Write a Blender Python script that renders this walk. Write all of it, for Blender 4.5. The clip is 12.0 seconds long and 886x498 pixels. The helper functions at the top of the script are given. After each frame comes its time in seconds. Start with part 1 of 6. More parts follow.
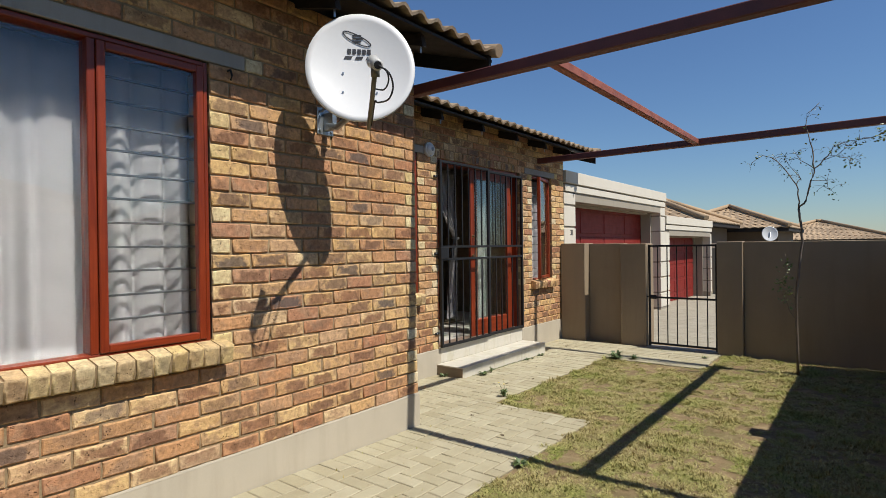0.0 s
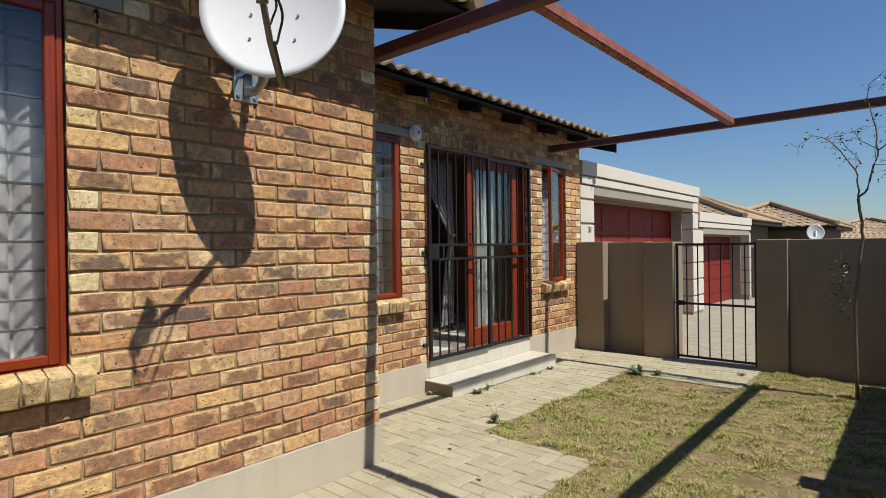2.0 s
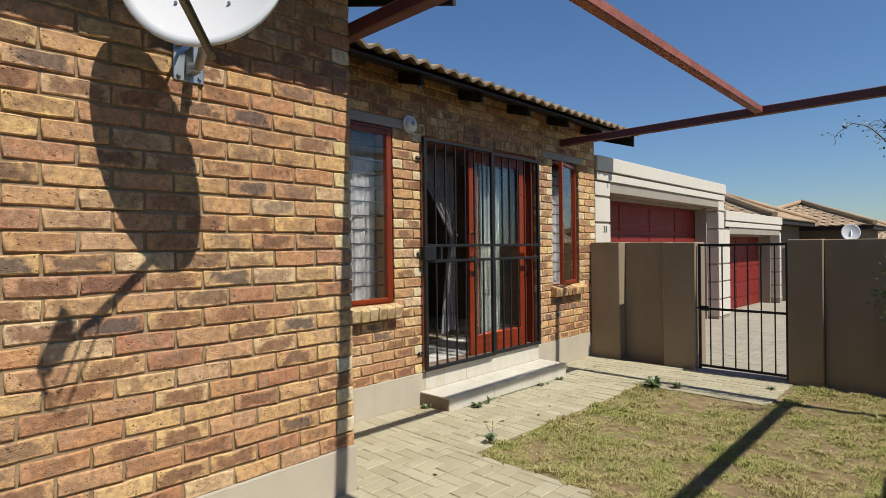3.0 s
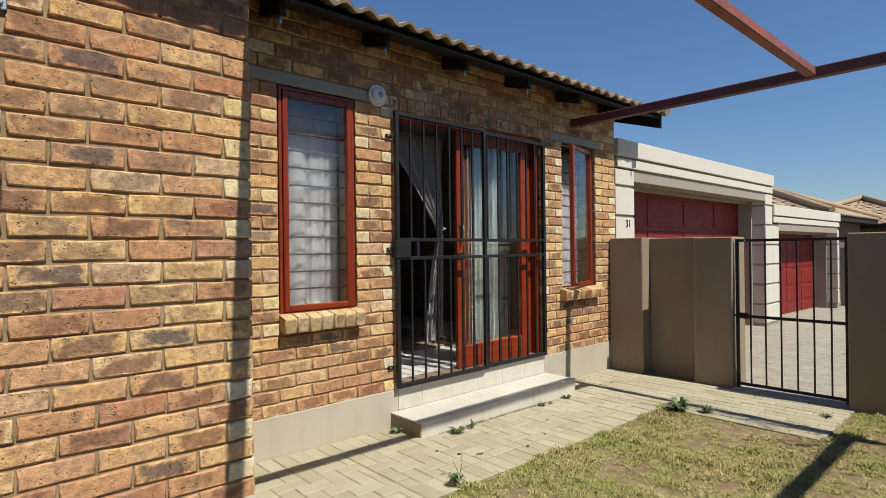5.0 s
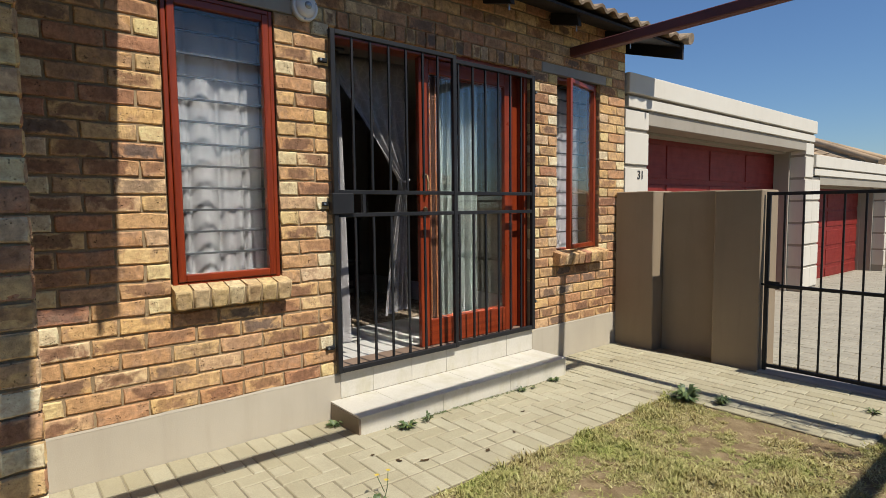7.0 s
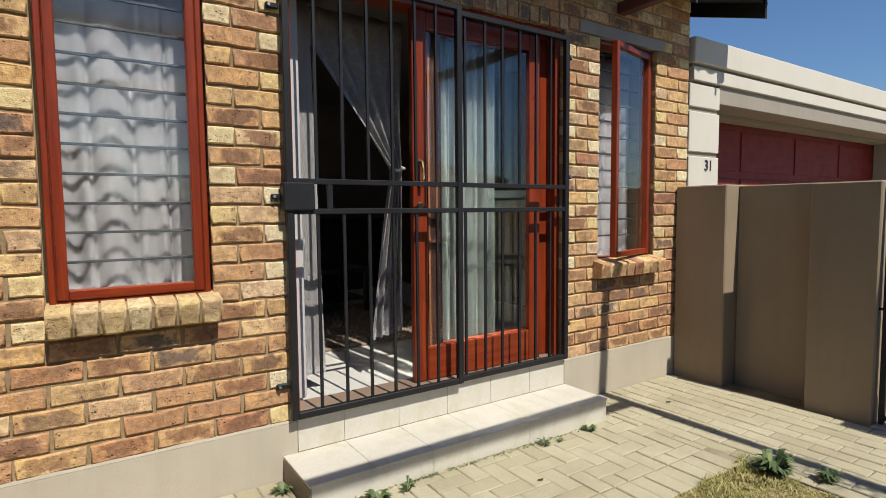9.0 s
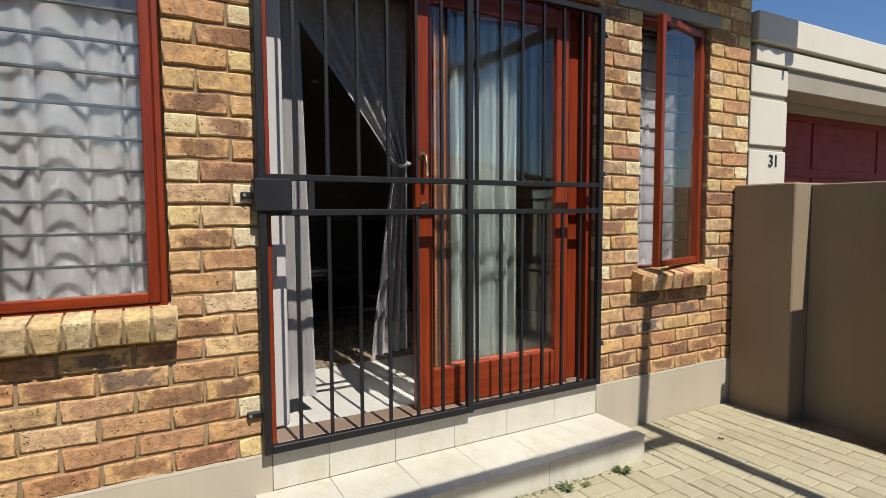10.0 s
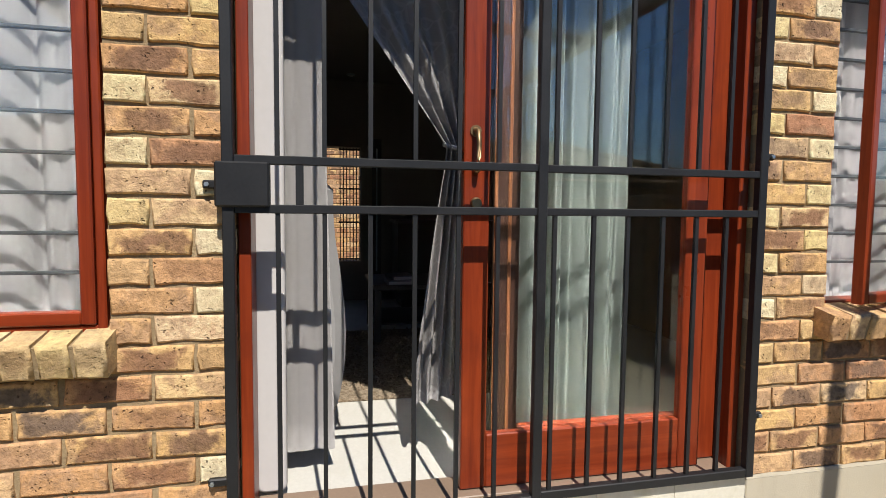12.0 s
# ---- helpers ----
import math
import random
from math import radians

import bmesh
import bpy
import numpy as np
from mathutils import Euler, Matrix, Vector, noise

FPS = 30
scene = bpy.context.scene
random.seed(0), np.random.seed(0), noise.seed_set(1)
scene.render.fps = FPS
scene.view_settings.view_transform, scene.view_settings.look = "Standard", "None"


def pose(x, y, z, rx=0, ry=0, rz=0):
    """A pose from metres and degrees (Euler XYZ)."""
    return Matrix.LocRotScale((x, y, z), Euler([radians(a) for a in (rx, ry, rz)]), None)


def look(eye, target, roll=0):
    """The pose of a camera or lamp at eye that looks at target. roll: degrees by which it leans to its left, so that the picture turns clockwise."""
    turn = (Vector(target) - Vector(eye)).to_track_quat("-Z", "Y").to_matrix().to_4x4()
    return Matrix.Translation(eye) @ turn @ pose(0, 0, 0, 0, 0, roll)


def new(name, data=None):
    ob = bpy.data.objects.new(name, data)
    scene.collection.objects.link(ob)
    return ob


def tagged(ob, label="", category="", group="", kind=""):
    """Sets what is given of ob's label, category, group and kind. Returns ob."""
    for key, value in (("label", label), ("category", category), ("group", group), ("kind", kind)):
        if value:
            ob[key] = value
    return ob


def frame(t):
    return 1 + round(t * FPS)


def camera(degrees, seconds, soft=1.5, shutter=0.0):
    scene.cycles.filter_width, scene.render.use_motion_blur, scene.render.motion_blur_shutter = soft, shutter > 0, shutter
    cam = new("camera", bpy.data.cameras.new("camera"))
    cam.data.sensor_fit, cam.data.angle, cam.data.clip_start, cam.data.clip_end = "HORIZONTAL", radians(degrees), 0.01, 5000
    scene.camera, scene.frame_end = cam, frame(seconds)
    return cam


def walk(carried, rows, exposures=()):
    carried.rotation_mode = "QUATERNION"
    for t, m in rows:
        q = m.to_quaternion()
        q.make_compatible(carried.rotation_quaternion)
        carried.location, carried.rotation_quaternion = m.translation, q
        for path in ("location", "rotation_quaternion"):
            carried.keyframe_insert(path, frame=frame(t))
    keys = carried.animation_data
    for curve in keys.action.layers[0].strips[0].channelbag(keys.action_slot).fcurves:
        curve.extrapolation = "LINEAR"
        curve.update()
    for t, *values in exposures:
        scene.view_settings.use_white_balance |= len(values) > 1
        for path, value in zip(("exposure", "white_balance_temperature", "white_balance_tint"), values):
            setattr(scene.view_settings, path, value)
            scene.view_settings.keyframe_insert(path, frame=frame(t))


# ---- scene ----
cam = camera(77.9, 12.0, soft=0.7)
METRES, EYE, TILT, LEAN, TURN = 5.45, 1.395, 0.0, 0.0, 38.0
ROWS = [
    (0.0, 0.0, 0.0, 0.0, -0.0, -0.23, 0.74),
    (0.5, 0.0176, 0.0372, -0.0022, 0.57, -0.21, 0.75),
    (1.0, 0.0357, 0.0704, -0.0027, 1.16, -0.21, 0.74),
    (1.5, 0.0564, 0.1074, -0.0026, 2.16, -0.17, 0.78),
    (2.0, 0.0728, 0.1453, -0.0044, 3.23, -0.17, 0.73),
    (2.5, 0.0895, 0.1816, -0.0046, 4.3, -0.1, 0.76),
    (3.0, 0.1095, 0.2212, -0.0042, 5.58, -0.1, 0.71),
    (5.0, 0.1827, 0.3716, -0.014, 9.76, 0.05, 0.68),
    (5.5, 0.2001, 0.409, -0.0168, 10.64, -0.15, 0.68),
    (6.0, 0.2189, 0.45, -0.0179, 11.34, -2.2, 0.65),
    (6.5, 0.2328, 0.4896, -0.0195, 11.94, -3.78, 0.74),
    (7.0, 0.2405, 0.5313, -0.0185, 12.49, -4.31, 0.7),
    (9.0, 0.2586, 0.7011, -0.0253, 18.24, -4.04, 0.52),
    (9.5, 0.2676, 0.743, -0.0244, 20.76, -3.94, 0.43),
    (10.0, 0.2689, 0.7854, -0.0253, 23.38, -3.89, 0.29),
    (10.5, 0.2713, 0.829, -0.0262, 26.27, -3.92, 0.1),
    (11.0, 0.269, 0.8686, -0.0269, 30.5, -3.84, -0.09),
    (11.5, 0.2652, 0.9053, -0.0287, 35.33, -3.78, -0.35),
    (12.0, 0.2606, 0.9428, -0.0257, 39.2, -3.91, -0.58),
]
walk(cam, [(t, pose(0, 0, EYE, TILT, LEAN, TURN) @ pose(METRES * x, METRES * y, METRES * z, 90 + pitch, roll, yaw)) for t, x, y, z, yaw, pitch, roll in ROWS],
     [(0.0, 0.17), (3.0, 0.18), (5.5, 0.24), (6.0, 0.18), (7.0, 0.20), (9.0, 0.20), (10.5, 0.22), (12.0, 0.44)])

# ---- light ----
SUN = Vector((0.714, 0.055, 1.0)).normalized()
world = bpy.data.worlds.new("world")
scene.world = world
world.use_nodes = True
wt = world.node_tree
sky = wt.nodes.new("ShaderNodeTexSky")
sky.sky_type = "NISHITA"
sky.sun_disc = False
sky.sun_elevation = math.asin(SUN.z)
sky.sun_rotation = math.atan2(SUN.x, SUN.y)
sky.altitude = 300
sky.air_density = 1.3
sky.dust_density = 0.0
sky.ozone_density = 3.0
wt.nodes["Background"].inputs["Strength"].default_value = 0.073
tint = wt.nodes.new("ShaderNodeMixRGB")
tint.blend_type = "MULTIPLY"
tint.inputs[0].default_value = 1.0
tint.inputs[2].default_value = (0.69, 0.87, 1.13, 1.0)
wt.links.new(sky.outputs[0], tint.inputs[1])
wt.links.new(tint.outputs[0], wt.nodes["Background"].inputs[0])
sun = new("sun", bpy.data.lights.new("sun", "SUN"))
sun.data.energy = 5.0
sun.data.angle = radians(0.55)
sun.data.color = (1.0, 0.955, 0.88)
sun.matrix_world = look(SUN * 30, (0, 0, 0))

# ---- materials ----


class Nodes:
    """A small builder for node materials."""

    def __init__(self, name):
        self.mat = bpy.data.materials.new(name)
        self.mat.use_nodes = True
        self.tree = self.mat.node_tree
        self.bsdf = self.tree.nodes["Principled BSDF"]

    def node(self, kind, **settings):
        n = self.tree.nodes.new(kind)
        for key, value in settings.items():
            if key == "operation":
                n.operation = value
            elif key == "blend_type":
                n.blend_type = value
            elif key == "feature":
                n.feature = value
            elif key == "wave_type":
                n.wave_type = value
        return n

    def put(self, sock, value):
        if isinstance(value, bpy.types.NodeSocket):
            self.tree.links.new(value, sock)
        elif isinstance(value, tuple) and len(value) == 3 and len(sock.default_value) == 4:
            sock.default_value = (*value, 1)
        else:
            sock.default_value = value

    def coords(self, scale=1.0, where="Object", stretch=(1, 1, 1)):
        c = self.node("ShaderNodeTexCoord")
        m = self.node("ShaderNodeMapping")
        self.put(m.inputs["Vector"], c.outputs[where])
        m.inputs["Scale"].default_value = tuple(scale * s for s in stretch)
        return m.outputs[0]

    def world_coords(self, scale=1.0, stretch=(1, 1, 1)):
        c = self.node("ShaderNodeNewGeometry")
        m = self.node("ShaderNodeMapping")
        self.put(m.inputs["Vector"], c.outputs["Position"])
        m.inputs["Scale"].default_value = tuple(scale * s for s in stretch)
        return m.outputs[0]

    def noise(self, vec, scale, detail=4.0, rough=0.55, distort=0.0, w=None):
        n = self.node("ShaderNodeTexNoise")
        if w is not None:
            n.noise_dimensions = "4D"
            self.put(n.inputs["W"], w)
        self.put(n.inputs["Vector"], vec)
        n.inputs["Scale"].default_value = scale
        n.inputs["Detail"].default_value = detail
        n.inputs["Roughness"].default_value = rough
        n.inputs["Distortion"].default_value = distort
        return n.outputs["Fac"]

    def node_colour(self, vec):
        """A coarse colour noise, to bend other patterns."""
        n = self.node("ShaderNodeTexNoise")
        self.put(n.inputs["Vector"], vec)
        n.inputs["Scale"].default_value = 60.0
        return n.outputs["Color"]

    def ramp(self, fac, stops, smooth=False):
        n = self.node("ShaderNodeValToRGB")
        self.put(n.inputs[0], fac)
        e = n.color_ramp.elements
        while len(e) < len(stops):
            e.new(0.5)
        for el, (p, c) in zip(e, stops):
            el.position = p
            el.color = (*c, 1) if isinstance(c, tuple) else (c, c, c, 1)
        if smooth:
            n.color_ramp.interpolation = "EASE"
        return n.outputs[0]

    def mix(self, fac, a, b, blend="MIX"):
        n = self.node("ShaderNodeMixRGB", blend_type=blend)
        self.put(n.inputs[0], fac)
        self.put(n.inputs[1], a)
        self.put(n.inputs[2], b)
        return n.outputs[0]

    def math(self, op, a, b=0.0):
        n = self.node("ShaderNodeMath", operation=op)
        self.put(n.inputs[0], a)
        self.put(n.inputs[1], b)
        return n.outputs[0]

    def bump(self, height, strength=0.3, distance=0.005):
        n = self.node("ShaderNodeBump")
        n.inputs["Strength"].default_value = strength
        n.inputs["Distance"].default_value = distance
        self.put(n.inputs["Height"], height)
        self.put(self.bsdf.inputs["Normal"], n.outputs[0])

    def done(self, colour, rough=0.7, metal=0.0, spec=None):
        self.put(self.bsdf.inputs["Base Color"], colour)
        self.put(self.bsdf.inputs["Roughness"], rough)
        self.bsdf.inputs["Metallic"].default_value = metal
        if spec is not None:
            self.bsdf.inputs["Specular IOR Level"].default_value = spec
        return self.mat


def plain(name, colour, rough=0.6, metal=0.0, vary=0.12, scale=14.0, relief=0.15, spec=None):
    """Paint, plastic or metal with a slight mottle, fine grain and relief."""
    n = Nodes(name)
    v = n.world_coords()
    big = n.noise(v, scale * 0.25, 3)
    fine = n.noise(v, scale * 6, 4)
    both = n.math("ADD", n.math("MULTIPLY", big, 0.6), n.math("MULTIPLY", fine, 0.4))
    lo = tuple(c * (1 - vary) for c in colour)
    hi = tuple(min(1, c * (1 + vary)) for c in colour)
    col = n.ramp(both, [(0.3, lo), (0.7, hi)])
    n.bump(fine, relief, 0.002)
    r = n.math("ADD", n.math("MULTIPLY", big, 0.2), rough - 0.1)
    return n.done(col, r, metal, spec)


def brick_material(name, islands, pale=False, cream=False):
    """Clay stock bricks, cream to purple-brown, with dark burnt hearts, pits and rough faces; each brick its own tone."""
    n = Nodes(name)
    if islands:
        rnd = n.node("ShaderNodeNewGeometry").outputs["Random Per Island"]
    else:
        rnd = n.node("ShaderNodeObjectInfo").outputs["Random"]
    v = n.world_coords()
    shift = n.math("MULTIPLY", rnd, 37.0)
    tones = [(0.0, (0.612, 0.439, 0.264)), (0.08, (0.586, 0.382, 0.165)), (0.18, (0.556, 0.339, 0.140)), (0.28, (0.439, 0.224, 0.109)), (0.37, (0.581, 0.392, 0.180)),
             (0.47, (0.393, 0.181, 0.094)), (0.57, (0.556, 0.349, 0.155)), (0.67, (0.469, 0.258, 0.124)), (0.77, (0.367, 0.172, 0.098)), (0.87, (0.597, 0.420, 0.228)), (1.0, (0.449, 0.224, 0.109))]
    if pale:
        tones = [(0.0, (0.52, 0.42, 0.25)), (0.3, (0.48, 0.35, 0.15)), (0.5, (0.46, 0.34, 0.19)), (0.7, (0.52, 0.39, 0.20)), (0.85, (0.40, 0.27, 0.14)), (1.0, (0.50, 0.37, 0.17))]
    if cream:
        tones = [(0.0, (0.68, 0.59, 0.40)), (0.15, (0.60, 0.45, 0.20)), (0.32, (0.69, 0.59, 0.395)), (0.5, (0.60, 0.44, 0.19)), (0.65, (0.70, 0.59, 0.38)), (0.8, (0.43, 0.23, 0.11)), (0.9, (0.59, 0.44, 0.20)), (1.0, (0.48, 0.28, 0.14))]
    body = n.ramp(rnd, tones)
    cloud = n.noise(v, 13.0, 3, 0.6, 0.6, shift)
    col = n.mix(n.math("MULTIPLY", n.ramp(cloud, [(0.46, 0.0), (0.62, 1.0)], True), 0.2 if cream else 0.65), body, (0.419, 0.300, 0.166) if pale else (0.336, 0.205, 0.122))
    # burnt heart: away from the edges of the face, on some of the bricks
    uv = n.node("ShaderNodeUVMap").outputs[0]
    sep = n.node("ShaderNodeSeparateXYZ")
    n.put(sep.inputs[0], uv)
    fu = n.math("ABSOLUTE", n.math("SUBTRACT", sep.outputs[0], 0.5))
    fv = n.math("ABSOLUTE", n.math("SUBTRACT", sep.outputs[1], 0.5))
    edge = n.math("MAXIMUM", fu, n.math("MULTIPLY", fv, 0.95))
    wob = n.math("MULTIPLY", n.math("SUBTRACT", n.noise(v, 11.0, 4, 0.65, 0.7, shift), 0.5), 1.15)
    heart = n.ramp(n.math("ADD", edge, wob), [(0.26, 1.0), (0.46, 0.0)], True)
    pick = n.ramp(n.math("FRACT", n.math("MULTIPLY", rnd, 61.7)), [(0.25, 0.0), (0.75, 0.22 if cream else 0.4 if pale else 0.82)])
    dark = n.ramp(n.math("FRACT", n.math("MULTIPLY", rnd, 23.3)), [(0.0, (0.221, 0.107, 0.059)), (0.65, (0.174, 0.091, 0.055)), (0.88, (0.111, 0.079, 0.063)), (1.0, (0.087, 0.075, 0.071))])
    col = n.mix(n.math("MULTIPLY", heart, pick), col, dark)
    mottle = n.noise(v, 38.0, 6, 0.68, 0.3)
    col = n.mix(0.7, col, n.ramp(mottle, [(0.28, 0.24), (0.72, 0.80)]), "OVERLAY")
    pits = n.node("ShaderNodeTexVoronoi")
    n.put(pits.inputs["Vector"], n.mix(0.02, v, n.node_colour(v)))
    pits.inputs["Scale"].default_value = 85.0
    pits.inputs["Randomness"].default_value = 1.0
    spot = n.ramp(pits.outputs["Distance"], [(0.16, 1.0), (0.34, 0.0)])
    few = n.ramp(n.noise(v, 24.0, 4, 0.75), [(0.53, 0.0), (0.64, 1.0)])
    hole = n.math("MULTIPLY", spot, few)
    col = n.mix(n.math("MULTIPLY", hole, 0.8), col, (0.047, 0.028, 0.021))
    lumps = n.noise(v, 26.0, 4, 0.6)
    height = n.math("ADD", n.math("MULTIPLY", mottle, 0.5), n.math("MULTIPLY", lumps, 0.9))
    height = n.math("SUBTRACT", n.math("ADD", height, n.math("MULTIPLY", n.noise(v, 190.0, 3), 0.3)), n.math("MULTIPLY", hole, 0.9))
    n.bump(height, 0.9, 0.009)
    return n.done(col, 0.92, 0.0, 0.2)


def mortar_material():
    n = Nodes("mortar")
    v = n.world_coords()
    a = n.noise(v, 90, 5, 0.7)
    col = n.ramp(n.math("ADD", n.math("MULTIPLY", n.noise(v, 5, 3), 0.5), n.math("MULTIPLY", a, 0.5)), [(0.3, (0.20, 0.14, 0.075)), (0.7, (0.37, 0.275, 0.16))])
    n.bump(a, 0.8, 0.006)
    return n.done(col, 0.95, 0.0, 0.2)


def plaster_material(name, lo, hi, stain):
    """Painted sand plaster with faint washes and streaks."""
    n = Nodes(name)
    v = n.world_coords()
    big = n.noise(v, 1.6, 4, 0.6)
    streak = n.noise(n.world_coords(1.0, (6, 6, 0.7)), 1.6, 4, 0.6)
    grain = n.noise(v, 170, 4, 0.7)
    col = n.ramp(n.math("ADD", n.math("MULTIPLY", big, 0.7), n.math("MULTIPLY", grain, 0.3)), [(0.3, lo), (0.7, hi)])
    col = n.mix(n.math("MULTIPLY", n.ramp(streak, [(0.5, 0.0), (0.8, 1.0)]), 0.45), col, stain)
    n.bump(n.math("ADD", grain, n.math("MULTIPLY", n.noise(v, 14, 3), 0.8)), 0.35, 0.003)
    return n.done(col, 0.88, 0.0, 0.3)


def wood_material(name, lo, hi, rough=0.35, along="z"):
    """Stained timber with long grain."""
    n = Nodes(name)
    s = {"x": (2, 40, 40), "y": (40, 2, 40), "z": (40, 40, 2)}[along]
    v = n.world_coords(1.0, s)
    grain = n.noise(v, 1.0, 5, 0.6, 0.8)
    wear = n.noise(n.world_coords(), 7, 4)
    col = n.ramp(grain, [(0.28, lo), (0.72, hi)])
    col = n.mix(n.math("MULTIPLY", n.ramp(wear, [(0.5, 0.0), (0.75, 1.0)]), 0.35), col, tuple(c * 0.6 for c in lo))
    n.bump(grain, 0.15, 0.001)
    return n.done(col, n.math("ADD", n.math("MULTIPLY", wear, 0.25), rough - 0.12), 0.0, 0.35)


def glass_material():
    n = Nodes("glass")
    n.bsdf.inputs["Transmission Weight"].default_value = 1.0
    n.bsdf.inputs["IOR"].default_value = 1.45
    return n.done((0.95, 0.98, 0.97), 0.0)


def paver_material(name, islands):
    n = Nodes(name)
    if islands:
        rnd = n.node("ShaderNodeNewGeometry").outputs["Random Per Island"]
    else:
        rnd = n.node("ShaderNodeObjectInfo").outputs["Random"]
    v = n.world_coords()
    base = n.ramp(rnd, [(0.0, (0.35, 0.31, 0.20)), (0.35, (0.39, 0.35, 0.235)), (0.7, (0.42, 0.38, 0.262)), (1.0, (0.37, 0.33, 0.217))])
    grain = n.noise(v, 130, 4, 0.7)
    dirt = n.noise(v, 3.5, 5, 0.65)
    col = n.mix(n.math("MULTIPLY", n.ramp(dirt, [(0.42, 0.0), (0.7, 1.0)]), 0.45), base, (0.276, 0.237, 0.154))
    col = n.mix(0.5, col, n.ramp(grain, [(0.25, 0.36), (0.75, 0.66)]), "OVERLAY")
    n.bump(grain, 0.5, 0.003)
    return n.done(col, 0.92, 0.0, 0.2)


def soil_material():
    """Dry lawn soil: sandy brown with straw and green patches."""
    n = Nodes("lawn_soil")
    v = n.world_coords()
    big = n.noise(v, 1.3, 5, 0.6)
    mid = n.noise(v, 9, 5, 0.7)
    fine = n.noise(v, 120, 4, 0.7)
    col = n.ramp(mid, [(0.3, (0.166, 0.111, 0.059)), (0.5, (0.253, 0.182, 0.099)), (0.7, (0.348, 0.269, 0.150))])
    col = n.mix(n.math("MULTIPLY", n.ramp(big, [(0.5, 0.0), (0.68, 1.0)]), 0.6), col, (0.126, 0.130, 0.040))
    col = n.mix(0.5, col, n.ramp(fine, [(0.25, 0.3), (0.75, 0.7)]), "OVERLAY")
    n.bump(n.math("ADD", fine, mid), 0.8, 0.012)
    return n.done(col, 0.95, 0.0, 0.15)


def step_tile_material(name, lo, hi, stain):
    """Cream glazed tile with dusty yellow-grey stains from feet and rain."""
    n = Nodes(name)
    v = n.world_coords()
    wash = n.noise(n.world_coords(1.0, (1.6, 3.0, 1.6)), 2.6, 5, 0.65, 0.4)
    fine = n.noise(v, 60, 4, 0.7)
    col = n.ramp(fine, [(0.3, lo), (0.7, hi)])
    col = n.mix(n.math("MULTIPLY", n.ramp(wash, [(0.48, 0.0), (0.72, 1.0)]), 0.6), col, stain)
    n.bump(fine, 0.08, 0.002)
    return n.done(col, n.math("ADD", n.math("MULTIPLY", wash, 0.5), 0.2), 0.0, 0.4)


BRICK = brick_material("face_brick", False)
BRICK_JOINED = brick_material("face_brick_joined", True)
BRICK_CREAM = brick_material("cream_half_brick", False, False, True)
CREAM_JOINED = brick_material("cream_half_brick_joined", True, False, True)
SILL_BRICK = brick_material("pale_sill_brick", False, True)
MORTAR = mortar_material()
PLINTH = plaster_material("plinth_plaster", (0.392, 0.344, 0.264), (0.477, 0.423, 0.325), (0.341, 0.290, 0.213))
TAUPE = plaster_material("taupe_plaster", (0.235, 0.178, 0.115), (0.285, 0.22, 0.145), (0.21, 0.155, 0.098))
CREAM = plaster_material("cream_plaster", (0.549, 0.504, 0.421), (0.603, 0.563, 0.474), (0.496, 0.455, 0.374))
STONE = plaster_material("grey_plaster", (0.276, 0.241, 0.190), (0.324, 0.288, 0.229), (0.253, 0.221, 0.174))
CONCRETE = plaster_material("concrete", (0.261, 0.237, 0.205), (0.332, 0.308, 0.269), (0.213, 0.190, 0.158))
RED_WOOD = wood_material("red_stained_wood", (0.132, 0.0165, 0.005), (0.245, 0.038, 0.010), 0.32)
RED_WOOD_Y = wood_material("red_stained_rail", (0.132, 0.0165, 0.005), (0.245, 0.038, 0.010), 0.32, "y")
BLACK = plain("black_steel_paint", (0.013, 0.013, 0.014), 0.5, 0.0, 0.3, 20, 0.1, 0.3)
OXIDE = plain("red_oxide_paint", (0.095, 0.026, 0.022), 0.55, 0.0, 0.35, 18, 0.3)
RUST = plain("rusty_red_paint", (0.25, 0.075, 0.045), 0.6, 0.0, 0.45, 26, 0.5)
GLASS = glass_material()
DRIVE_PAVER = plain("grey_drive_paver", (0.315, 0.285, 0.215), 0.92, 0.0, 0.2, 20, 0.5)
PAVER = paver_material("clay_paver", False)
PAVER_JOINED = paver_material("clay_paver_joined", True)
SOIL = soil_material()
SAND = plain("joint_sand", (0.245, 0.21, 0.135), 0.95, 0.0, 0.35, 30, 0.6)
TILE_CEMENT = plain("roof_tile_concrete", (0.284, 0.213, 0.142), 0.9, 0.0, 0.4, 9, 0.6)
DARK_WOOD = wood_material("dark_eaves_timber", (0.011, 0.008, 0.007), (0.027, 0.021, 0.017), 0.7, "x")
WHITE_PAINT = plain("white_enamel", (0.66, 0.66, 0.65), 0.3, 0.0, 0.03, 8, 0.03)
GALV = plain("galvanised_steel", (0.356, 0.395, 0.427), 0.42, 0.85, 0.3, 25, 0.2)
STEP_TILE = step_tile_material("cream_step_tile", (0.52, 0.485, 0.405), (0.58, 0.545, 0.46), (0.43, 0.39, 0.25))
FLOOR_TILE = step_tile_material("pale_floor_tile", (0.52, 0.50, 0.455), (0.57, 0.55, 0.50), (0.48, 0.455, 0.40))
# indoor walls and ceilings: the rooms' shade is put into this darkened colour
WALL_IN_DIM = plain("dimmed_interior_paint", (0.237, 0.213, 0.182), 0.85, 0.0, 0.06, 8, 0.1)
LEAF_DRY = plain("leaf_olive", (0.079, 0.103, 0.028), 0.6, 0.0, 0.5, 40, 0.1)

# ---- geometry helpers ----


